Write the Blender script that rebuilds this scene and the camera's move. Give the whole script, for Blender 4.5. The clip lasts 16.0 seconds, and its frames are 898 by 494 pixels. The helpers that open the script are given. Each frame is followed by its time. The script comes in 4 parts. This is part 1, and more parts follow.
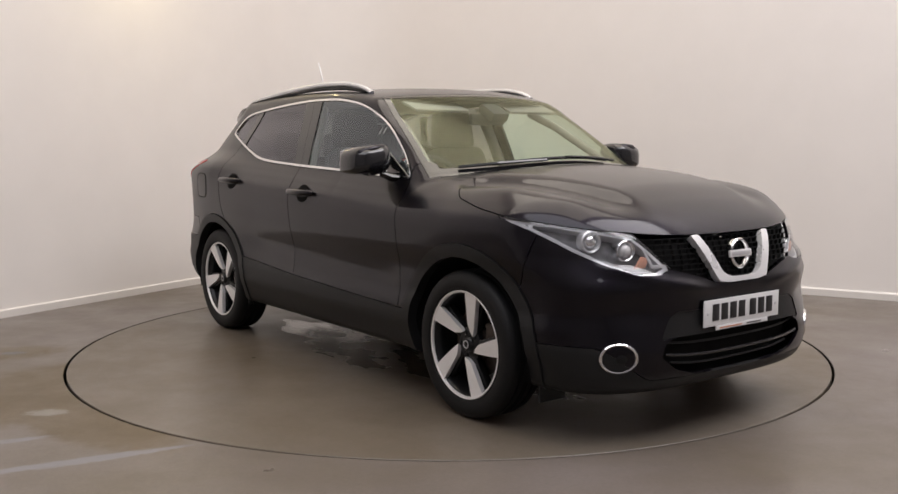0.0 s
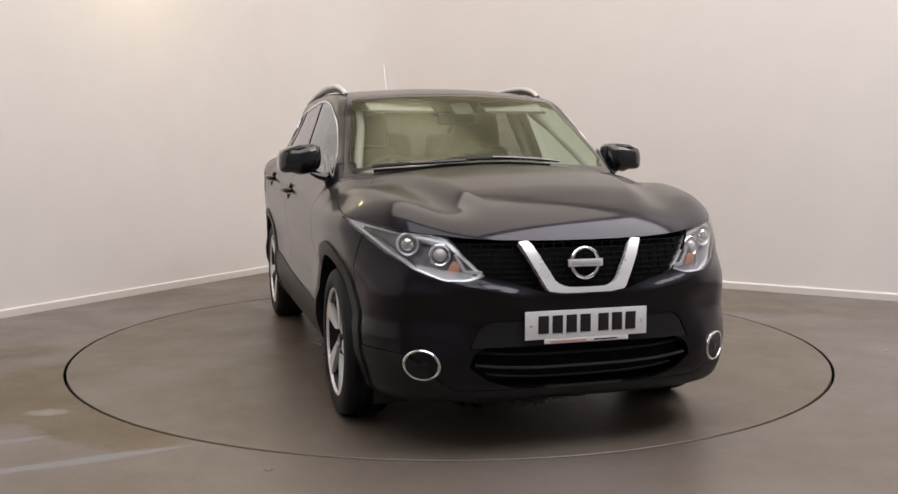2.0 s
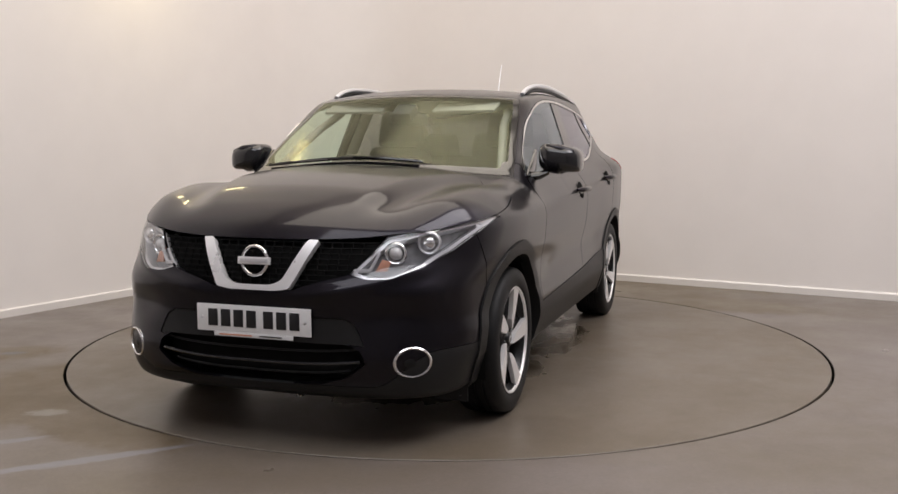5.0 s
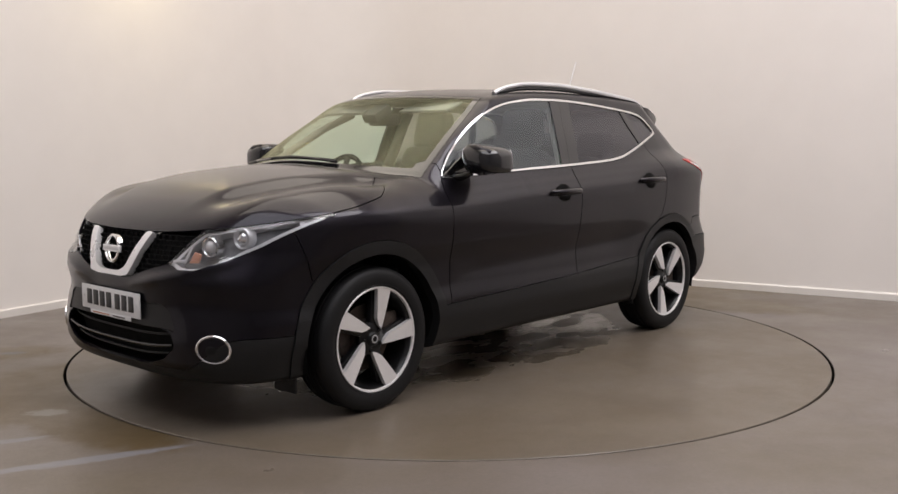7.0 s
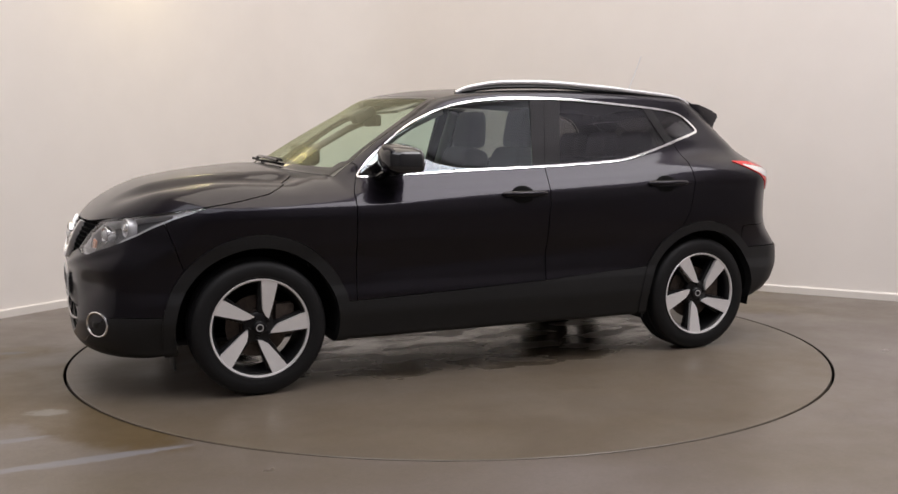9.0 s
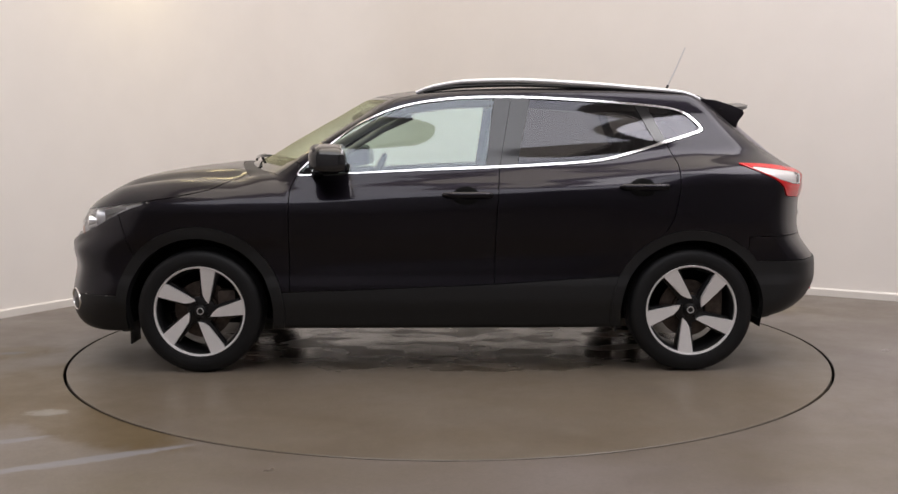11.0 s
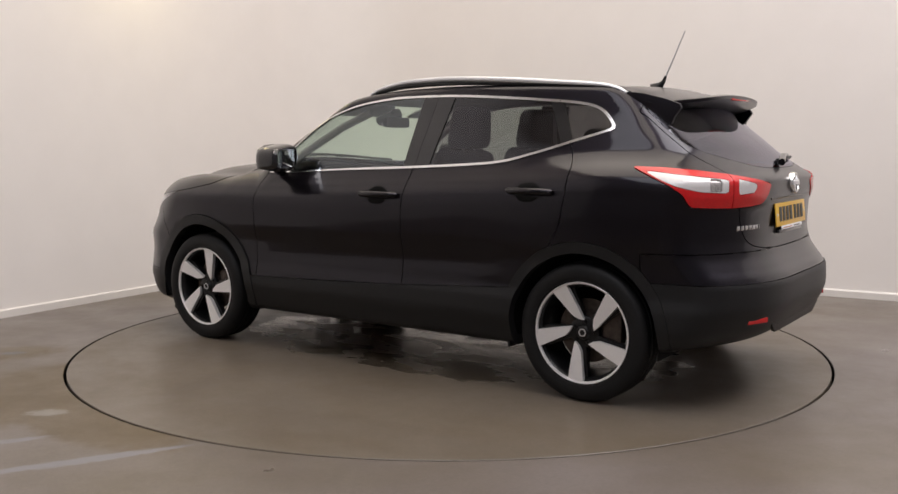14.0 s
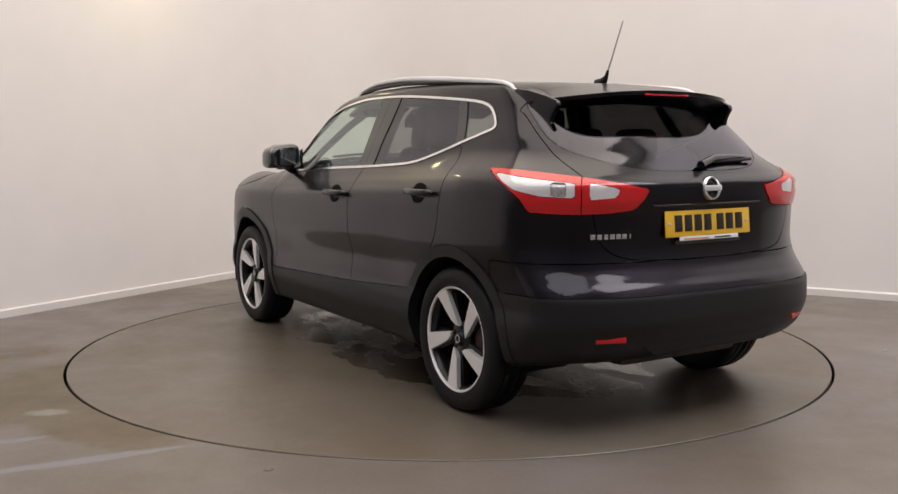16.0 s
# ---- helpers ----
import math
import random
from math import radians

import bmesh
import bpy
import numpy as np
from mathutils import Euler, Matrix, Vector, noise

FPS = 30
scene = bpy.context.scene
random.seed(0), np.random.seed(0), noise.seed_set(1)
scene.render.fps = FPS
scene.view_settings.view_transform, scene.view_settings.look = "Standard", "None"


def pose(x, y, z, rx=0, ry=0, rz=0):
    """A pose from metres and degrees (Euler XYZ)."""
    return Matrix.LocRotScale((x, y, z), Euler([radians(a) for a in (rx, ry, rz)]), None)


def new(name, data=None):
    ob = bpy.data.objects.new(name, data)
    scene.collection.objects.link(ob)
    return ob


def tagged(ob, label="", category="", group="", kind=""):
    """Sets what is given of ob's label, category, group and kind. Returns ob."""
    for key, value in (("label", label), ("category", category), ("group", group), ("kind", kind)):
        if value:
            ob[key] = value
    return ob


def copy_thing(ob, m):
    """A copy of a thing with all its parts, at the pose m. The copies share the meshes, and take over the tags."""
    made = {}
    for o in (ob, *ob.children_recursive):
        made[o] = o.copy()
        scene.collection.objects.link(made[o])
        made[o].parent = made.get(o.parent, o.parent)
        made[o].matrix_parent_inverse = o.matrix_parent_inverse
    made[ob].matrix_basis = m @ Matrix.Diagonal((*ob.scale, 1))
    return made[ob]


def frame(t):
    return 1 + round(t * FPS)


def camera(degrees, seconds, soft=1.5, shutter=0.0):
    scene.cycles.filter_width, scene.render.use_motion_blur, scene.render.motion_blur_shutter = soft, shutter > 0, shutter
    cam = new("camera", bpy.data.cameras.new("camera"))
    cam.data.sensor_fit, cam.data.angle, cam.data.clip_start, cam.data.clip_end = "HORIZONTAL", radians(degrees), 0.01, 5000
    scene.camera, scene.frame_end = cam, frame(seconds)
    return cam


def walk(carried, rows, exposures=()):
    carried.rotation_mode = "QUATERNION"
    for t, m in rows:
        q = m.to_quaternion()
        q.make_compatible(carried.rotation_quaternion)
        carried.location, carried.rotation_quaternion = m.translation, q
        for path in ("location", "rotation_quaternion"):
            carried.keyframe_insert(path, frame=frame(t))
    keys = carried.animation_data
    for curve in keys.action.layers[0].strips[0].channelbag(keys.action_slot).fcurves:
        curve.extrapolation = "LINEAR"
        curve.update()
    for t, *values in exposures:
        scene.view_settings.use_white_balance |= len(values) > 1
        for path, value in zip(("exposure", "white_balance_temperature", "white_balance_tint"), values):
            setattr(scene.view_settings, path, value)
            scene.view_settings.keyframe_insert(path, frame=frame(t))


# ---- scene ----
cam = camera(50.91, 16.0)
CAM = pose(0, -5.7855, 1.226, 90 - 6.215, 0.09, -0.02)
walk(cam, [(0.0, CAM), (16.0, CAM)])

# ---- light ----
world = bpy.data.worlds.new("world")
world.use_nodes = True
world.node_tree.nodes["Background"].inputs[0].default_value = (0.5, 0.48, 0.46, 1)
world.node_tree.nodes["Background"].inputs[1].default_value = 0.02
scene.world = world
scene.view_settings.exposure = 0.0

CORNER = Vector((-1.165, 4.265, 0))          # where the two visible walls meet
LEFT = Vector((-0.5085, -0.861, 0)).normalized()
RIGHT = Vector((0.861, -0.5085, 0)).normalized()
ROOM_L, ROOM_R, ROOM_H = 11.5, 10.5, 7.0


def room(a, b, z=0.0):
    """The place a metres along the one wall and b along the other, from their corner."""
    return CORNER + LEFT * a + RIGHT * b + Vector((0, 0, z))


def area_lamp(name, place, size_a, size_b, watts, colour, turn=0.0):
    d = bpy.data.lights.new(name, "AREA")
    d.shape, d.size, d.size_y, d.energy, d.color = "RECTANGLE", size_a, size_b, watts, colour
    ob = new(name, d)
    ob.location = place
    ob.rotation_euler = (0, 0, turn)
    return ob


TURN = math.atan2(LEFT.y, LEFT.x)
# luminous ceiling bays: place along both walls, size, power, tint
LAMPS = [(3.2, 3.2, 5.4, 5.4, 258, (1.0, 0.90, 0.78)), (3.2, 8.2, 5.4, 3.8, 410, (0.98, 0.945, 0.975)), (8.6, 5.2, 4.6, 6.6, 270, (0.94, 0.94, 1.0))]
for a, b, la, lb, power, tint in LAMPS:
    area_lamp("ceiling_lamp_light", room(a, b, ROOM_H - 0.09), la, lb, power, tint, TURN)
area_lamp("wall_lamp_light", room(2.75, 0.34, 3.05), 0.4, 0.14, 4, (1.0, 0.82, 0.40), TURN)


# ---- materials ----
def ramp(nt, fac, stops):
    r = nt.nodes.new("ShaderNodeValToRGB")
    while len(r.color_ramp.elements) < len(stops):
        r.color_ramp.elements.new(0.5)
    for e, (p, c) in zip(r.color_ramp.elements, stops):
        e.position, e.color = p, (*c, 1) if len(c) == 3 else c
    nt.links.new(fac, r.inputs[0])
    return r.outputs[0]


def noise_tex(nt, coords, scale, detail=4, rough=0.55, stretch=(1, 1, 1)):
    m = nt.nodes.new("ShaderNodeMapping")
    m.inputs["Scale"].default_value = stretch
    nt.links.new(coords, m.inputs[0])
    n = nt.nodes.new("ShaderNodeTexNoise")
    n.inputs["Scale"].default_value, n.inputs["Detail"].default_value, n.inputs["Roughness"].default_value = scale, detail, rough
    nt.links.new(m.outputs[0], n.inputs["Vector"])
    return n.outputs[0]


def material(name, colour, rough=0.5, metal=0.0, coat=0.0, vary=0.0, scale=20.0, bump=0.0, spec=0.5, rough_vary=0.0):
    m = bpy.data.materials.new(name)
    m.use_nodes = True
    nt = m.node_tree
    b = nt.nodes["Principled BSDF"]
    b.inputs["Base Color"].default_value = (*colour, 1)
    b.inputs["Roughness"].default_value, b.inputs["Metallic"].default_value = rough, metal
    b.inputs["Coat Weight"].default_value, b.inputs["Coat Roughness"].default_value = coat, 0.06
    b.inputs["Specular IOR Level"].default_value = spec
    m.diffuse_color = (*colour, 1)
    if vary or bump or rough_vary:
        co = nt.nodes.new("ShaderNodeTexCoord").outputs["Object"]
        n = noise_tex(nt, co, scale, 6)
        if vary:
            lo, hi = [max(0, c * (1 - vary)) for c in colour], [min(1, c * (1 + vary)) for c in colour]
            nt.links.new(ramp(nt, n, [(0.3, lo), (0.7, hi)]), b.inputs["Base Color"])
        if rough_vary:
            n2 = noise_tex(nt, co, scale * 0.3, 5)
            r0, r1 = max(0.02, rough - rough_vary), min(1, rough + rough_vary)
            nt.links.new(ramp(nt, n2, [(0.3, (r0,) * 3), (0.7, (r1,) * 3)]), b.inputs["Roughness"])
        if bump:
            bp = nt.nodes.new("ShaderNodeBump")
            bp.inputs["Strength"].default_value, bp.inputs["Distance"].default_value = bump, 0.002
            nt.links.new(n, bp.inputs["Height"])
            nt.links.new(bp.outputs[0], b.inputs["Normal"])
    return m


def glass(name, tint, gloss=0.02, ior=1.55, sheen=(1, 1, 1)):
    m = bpy.data.materials.new(name)
    m.use_nodes = True
    nt = m.node_tree
    nt.nodes.remove(nt.nodes["Principled BSDF"])
    tr, gl, mix, lw, pw, ma = (nt.nodes.new("ShaderNode" + k) for k in ("BsdfTransparent", "BsdfGlossy", "MixShader", "LayerWeight", "Math", "Math"))
    tr.inputs[0].default_value = (*tint, 1)
    gl.inputs["Roughness"].default_value = gloss
    gl.inputs[0].default_value = (*sheen, 1)
    lw.inputs[0].default_value = 0.5
    base = ((ior - 1) / (ior + 1)) ** 2
    pw.operation, pw.inputs[1].default_value = "POWER", 4.0
    ma.operation, ma.inputs[1].default_value, ma.inputs[2].default_value = "MULTIPLY_ADD", 1 - 1.6 * base, 1.6 * base
    nt.links.new(lw.outputs["Facing"], pw.inputs[0])
    nt.links.new(pw.outputs[0], ma.inputs[0])
    nt.links.new(ma.outputs[0], mix.inputs[0])
    nt.links.new(tr.outputs[0], mix.inputs[1])
    nt.links.new(gl.outputs[0], mix.inputs[2])
    nt.links.new(mix.outputs[0], nt.nodes["Material Output"].inputs[0])
    m.diffuse_color = (*tint, 1)
    return m


def concrete(name, base, stain, scale, rough=0.42, wet_shade=False, marks=()):
    """Sealed concrete floor: cloudy stains, fine speckle, duller and shinier areas; on the turntable puddles and drips
    round the middle, darkened to hold the car's shadow.
    """
    m = bpy.data.materials.new(name)
    m.use_nodes = True
    nt = m.node_tree
    b = nt.nodes["Principled BSDF"]
    co = nt.nodes.new("ShaderNodeTexCoord").outputs["Object"]
    big = noise_tex(nt, co, scale, 6, 0.6, (1, 1.6, 1))
    fine = noise_tex(nt, co, 60, 5, 0.7)
    col = ramp(nt, big, [(0.32, stain), (0.62, base)])
    mx = nt.nodes.new("ShaderNodeMix")
    mx.data_type, mx.blend_type = "RGBA", "MULTIPLY"
    mx.inputs[0].default_value = 1.0
    nt.links.new(col, mx.inputs[6])
    nt.links.new(ramp(nt, fine, [(0.3, (0.78, 0.78, 0.78)), (0.7, (1.0, 1.0, 1.0))]), mx.inputs[7])
    out = mx.outputs[2]
    rg = ramp(nt, noise_tex(nt, co, 1.8, 6, 0.65), [(0.3, (rough - 0.1,) * 3), (0.7, (rough + 0.1,) * 3)])
    if wet_shade:
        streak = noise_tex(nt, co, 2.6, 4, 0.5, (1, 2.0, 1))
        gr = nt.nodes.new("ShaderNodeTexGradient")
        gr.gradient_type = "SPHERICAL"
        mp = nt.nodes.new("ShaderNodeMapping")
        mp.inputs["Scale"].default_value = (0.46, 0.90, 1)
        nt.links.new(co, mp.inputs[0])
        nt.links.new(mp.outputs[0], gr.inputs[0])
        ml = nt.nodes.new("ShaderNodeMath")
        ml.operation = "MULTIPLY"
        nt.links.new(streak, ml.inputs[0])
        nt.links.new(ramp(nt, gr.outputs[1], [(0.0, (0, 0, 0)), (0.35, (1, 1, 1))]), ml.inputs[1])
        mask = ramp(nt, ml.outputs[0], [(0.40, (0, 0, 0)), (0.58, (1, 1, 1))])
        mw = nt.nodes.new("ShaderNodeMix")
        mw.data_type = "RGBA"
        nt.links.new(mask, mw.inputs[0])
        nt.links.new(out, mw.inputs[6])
        # puddle tone taken darker, so it also paints the car's contact shadow
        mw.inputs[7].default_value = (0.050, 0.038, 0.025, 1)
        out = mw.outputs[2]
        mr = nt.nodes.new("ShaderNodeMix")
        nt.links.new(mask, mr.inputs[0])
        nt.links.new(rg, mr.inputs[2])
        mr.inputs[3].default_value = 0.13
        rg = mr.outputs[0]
    for (mx0, my0), (sx, sy), turn, thresh, tone in marks:
        mp = nt.nodes.new("ShaderNodeMapping")
        mp.vector_type = "TEXTURE"
        mp.inputs["Location"].default_value, mp.inputs["Rotation"].default_value, mp.inputs["Scale"].default_value = (mx0, my0, 0), (0, 0, radians(turn)), (sx, sy, 1)
        nt.links.new(co, mp.inputs[0])
        gr = nt.nodes.new("ShaderNodeTexGradient")
        gr.gradient_type = "SPHERICAL"
        nt.links.new(mp.outputs[0], gr.inputs[0])
        ad = nt.nodes.new("ShaderNodeMath")
        ad.operation = "MULTIPLY"
        nt.links.new(gr.outputs[1], ad.inputs[0])
        nt.links.new(noise_tex(nt, co, 9 / max(sx, sy) ** 0.5, 6, 0.7), ad.inputs[1])
        mk = nt.nodes.new("ShaderNodeMix")
        mk.data_type = "RGBA"
        nt.links.new(ramp(nt, ad.outputs[0], [(thresh, (0, 0, 0)), (thresh + 0.12, (1, 1, 1))]), mk.inputs[0])
        nt.links.new(out, mk.inputs[6])
        mk.inputs[7].default_value = (*tone, 1)
        out = mk.outputs[2]
    nt.links.new(out, b.inputs["Base Color"])
    nt.links.new(rg, b.inputs["Roughness"])
    bp = nt.nodes.new("ShaderNodeBump")
    bp.inputs["Strength"].default_value, bp.inputs["Distance"].default_value = 0.15, 0.003
    nt.links.new(fine, bp.inputs["Height"])
    nt.links.new(bp.outputs[0], b.inputs["Normal"])
    return m


def car_paint():
    """Near-black metallic paint with a violet flake under clear coat."""
    m = material("black_violet_paint", (0.012, 0.010, 0.014), 0.34, 0.9, 0.55)
    nt = m.node_tree
    b = nt.nodes["Principled BSDF"]
    b.inputs["Coat Roughness"].default_value = 0.07
    co = nt.nodes.new("ShaderNodeTexCoord").outputs["Object"]
    n = noise_tex(nt, co, 900, 1)
    nt.links.new(ramp(nt, n, [(0.35, (0.0026, 0.0021, 0.0034)), (0.75, (0.015, 0.0118, 0.021))]), b.inputs["Base Color"])
    return m


PAINT = car_paint()
WALL = material("white_wall_paint", (0.81, 0.775, 0.75), 0.55, vary=0.015, scale=3, bump=0.05)
SKIRT = material("white_skirting_paint", (0.74, 0.71, 0.68), 0.35, vary=0.02, scale=9)
# dark grey chosen to keep the paintwork's reflections dim, for walls out of view
UNSEEN = material("unseen_dark_wall", (0.24, 0.23, 0.24), 0.7, vary=0.03, scale=3)
CEIL = material("white_ceiling_paint", (0.8, 0.78, 0.75), 0.8, vary=0.02, scale=4)
OCHRE, PALE, CRUST, DAMP = (0.088, 0.062, 0.030), (0.165, 0.160, 0.168), (0.175, 0.16, 0.135), (0.085, 0.088, 0.092)
FLOOR = concrete("sealed_concrete", (0.160, 0.137, 0.126), (0.124, 0.101, 0.074), 0.5, 0.36, marks=(
    ((-2.05, -1.15), (1.15, 0.62), 60, 0.07, OCHRE),
    ((-1.55, -1.75), (0.75, 0.30), -35, 0.09, OCHRE),
    ((-2.75, -0.35), (0.70, 0.30), 20, 0.12, OCHRE),
    # next two, at the far side: warm lamp tint put into the floor colour
    ((0.0, 3.0), (4.5, 1.3), -10, 0.06, (0.110, 0.086, 0.055)),
    ((1.9, 1.5), (1.3, 0.5), -30, 0.10, (0.098, 0.075, 0.045)),
    ((-1.50, -2.24), (0.75, 0.055), 27, 0.16, PALE),
    ((-1.30, -2.16), (0.50, 0.045), 30, 0.18, PALE),
    ((-1.95, -2.02), (0.50, 0.06), 24, 0.16, PALE),
    ((-1.851, -1.546), (0.19, 0.11), 10, 0.20, CRUST),
    ((-2.584, -0.299), (0.17, 0.08), 10, 0.22, DAMP)))
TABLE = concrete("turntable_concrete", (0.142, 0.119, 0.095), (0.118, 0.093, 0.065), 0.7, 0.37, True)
PIT = material("dark_joint", (0.006, 0.006, 0.006), 0.8, vary=0.3, spec=0.1)
PLASTIC = material("black_textured_plastic", (0.012, 0.012, 0.0125), 0.42, vary=0.2, scale=300, bump=0.15, spec=0.28)
GLOSS = material("gloss_black", (0.008, 0.008, 0.009), 0.12, coat=0.5, vary=0.1)
RUBBER = material("tyre_rubber", (0.007, 0.007, 0.0075), 0.55, vary=0.25, scale=120, bump=0.15, spec=0.25)
CHROME = material("chrome", (0.82, 0.82, 0.82), 0.12, 1.0, rough_vary=0.03, scale=30)
SATIN = material("satin_silver", (0.66, 0.66, 0.68), 0.4, 0.65, rough_vary=0.05, scale=30)
ALLOY = material("machined_alloy", (0.86, 0.85, 0.85), 0.42, 0.6, vary=0.02, scale=40)
DARKALLOY = material("black_alloy", (0.006, 0.006, 0.0065), 0.3, vary=0.2, scale=60, spec=0.3)
STEEL = material("rusty_steel", (0.07, 0.055, 0.046), 0.5, 0.7, vary=0.4, scale=30)
FABRIC = material("black_seat_cloth", (0.02, 0.02, 0.022), 0.9, vary=0.25, scale=220, bump=0.5)
TRIM = material("dark_cabin_plastic", (0.03, 0.03, 0.032), 0.65, vary=0.15, scale=200, bump=0.2)
LINER = material("pale_headlining", (0.25, 0.24, 0.22), 0.9, vary=0.05, scale=150, bump=0.2)
# blue and yellow-green sheens put the tint of mirrored lights into the gloss
GLASS = glass("pale_green_glass", (0.80, 0.92, 0.85), 0.02, 1.7, (0.86, 0.93, 1.0))
SCREENGLASS = glass("windscreen_glass", (0.84, 0.92, 0.84), 0.2, 1.46, (0.60, 0.62, 0.45))
PRIVACY = glass("privacy_glass", (0.29, 0.29, 0.29), 0.03, 1.5, (0.92, 0.92, 1.0))
TAILGLASS = glass("dark_tail_glass", (0.10, 0.10, 0.105), 0.05, 1.5, (0.80, 0.79, 0.88))
LENS = glass("clear_lens", (0.95, 0.96, 0.97))
RED = material("red_lens", (0.55, 0.008, 0.010), 0.2, coat=0.25, vary=0.08, scale=90)
WHITELENS = material("frosted_white_lens", (0.6, 0.59, 0.59), 0.12, coat=1.0, vary=0.06, scale=120)
ORANGE = material("amber_lens", (0.62, 0.30, 0.20), 0.2, coat=1.0, vary=0.08, scale=90)
PLATEW = material("white_plate", (0.75, 0.75, 0.75), 0.3, vary=0.03, scale=60)
PLATEY = material("yellow_plate", (0.75, 0.44, 0.03), 0.3, vary=0.03, scale=60)
INK = material("black_ink", (0.01, 0.01, 0.012), 0.4, vary=0.1)
LAMPGREY = material("grey_lamp_housing", (0.22, 0.22, 0.23), 0.35, 0.4, vary=0.25, scale=25)
FLUTED = material("fluted_reflector", (0.45, 0.43, 0.42), 0.25, 0.5, vary=0.55, scale=130)
VCHROME = material("satin_chrome", (0.86, 0.86, 0.87), 0.3, 0.55, rough_vary=0.05, scale=30)
MIRROR = material("mirror_silver", (0.9, 0.9, 0.9), 0.02, 1.0)


# ---- mesh helpers ----
def link_mesh(name, verts, faces, mat, parent=None, normals=None, smooth=False):
    me = bpy.data.meshes.new(name)
    me.from_pydata([tuple(v) for v in verts], [], faces)
    me.materials.append(mat)
    if smooth:
        me.polygons.foreach_set("use_smooth", [True] * len(me.polygons))
    if normals is not None:
        me.normals_split_custom_set_from_vertices([tuple(n) for n in normals])
    ob = new(name, me)
    ob.parent = parent
    return ob


def part(name, bm, mat, parent, label="", smooth=True, angle=40):
    me = bpy.data.meshes.new(name)
    bmesh.ops.recalc_face_normals(bm, faces=bm.faces[:])
    for f in bm.faces:
        f.smooth = smooth
    for e in bm.edges:
        if len(e.link_faces) == 2 and e.calc_face_angle(0) > radians(angle):
            e.smooth = False
    bm.to_mesh(me)
    bm.free()
    me.materials.append(mat)
    ob = new(name, me)
    ob.parent = parent
    return tagged(ob, label)


def box(sx, sy, sz, m=Matrix(), bevel=0.0, bm=None, segs=2):
    b2 = bmesh.new()
    bmesh.ops.create_cube(b2, size=1)
    bmesh.ops.scale(b2, vec=(sx, sy, sz), verts=b2.verts)
    if bevel:
        bmesh.ops.bevel(b2, geom=b2.edges[:], offset=bevel, segments=segs, profile=0.6, affect="EDGES")
    bmesh.ops.transform(b2, matrix=m, verts=b2.verts)
    return join(bm, b2)


def join(bm, b2):
    if bm is None:
        return b2
    me = bpy.data.meshes.new("tmp")
    b2.to_mesh(me)
    b2.free()
    bm.from_mesh(me)
    bpy.data.meshes.remove(me)
    return bm


def lathe(profile, segs=64, m=Matrix(), bm=None, close=False):
    """Turns a profile of (radius, y) about the y axis."""
    b2 = bmesh.new()
    rings = []
    for i in range(segs):
        a = 2 * math.pi * i / segs
        rings.append([b2.verts.new((r * math.cos(a), y, r * math.sin(a))) for r, y in profile])
    n = len(profile)
    for i in range(segs):
        A, B = rings[i], rings[(i + 1) % segs]
        for j in range(n if close else n - 1):
            k = (j + 1) % n
            b2.faces.new((A[j], A[k], B[k], B[j]))
    bmesh.ops.remove_doubles(b2, verts=b2.verts, dist=1e-5)
    bmesh.ops.transform(b2, matrix=m, verts=b2.verts)
    return join(bm, b2)


def prism(outline, depth, m=Matrix(), bevel=0.0, bm=None, segs=2):
    """A flat outline in x and z, thickened along y by depth (centred)."""
    b2 = bmesh.new()
    A = [b2.verts.new((x, -depth / 2, z)) for x, z in outline]
    B = [b2.verts.new((x, depth / 2, z)) for x, z in outline]
    n = len(A)
    b2.faces.new(A)
    b2.faces.new(B[::-1])
    for i in range(n):
        b2.faces.new((A[i], B[i], B[(i + 1) % n], A[(i + 1) % n]))
    bmesh.ops.recalc_face_normals(b2, faces=b2.faces[:])
    if bevel:
        bmesh.ops.bevel(b2, geom=b2.edges[:], offset=bevel, segments=segs, profile=0.6, affect="EDGES")
    bmesh.ops.transform(b2, matrix=m, verts=b2.verts)
    return join(bm, b2)


def tube(points, radius, segs=10, bm=None, flat=1.0):
    """A rounded bar along points; flat squeezes it upwards."""
    b2 = bmesh.new()
    pts = [Vector(p) for p in points]
    rings = []
    for i, p in enumerate(pts):
        d = (pts[min(i + 1, len(pts) - 1)] - pts[max(i - 1, 0)]).normalized()
        s = d.cross(Vector((0, 0, 1)))
        s = s.normalized() if s.length > 1e-4 else Vector((1, 0, 0))
        u = s.cross(d)
        r = radius[i] if isinstance(radius, (list, tuple)) else radius
        rings.append([b2.verts.new(p + s * r * math.cos(a) + u * r * flat * math.sin(a)) for a in (2 * math.pi * k / segs for k in range(segs))])
    for A, B in zip(rings, rings[1:]):
        for k in range(segs):
            b2.faces.new((A[k], A[(k + 1) % segs], B[(k + 1) % segs], B[k]))
    b2.faces.new(rings[0][::-1])
    b2.faces.new(rings[-1])
    return join(bm, b2)


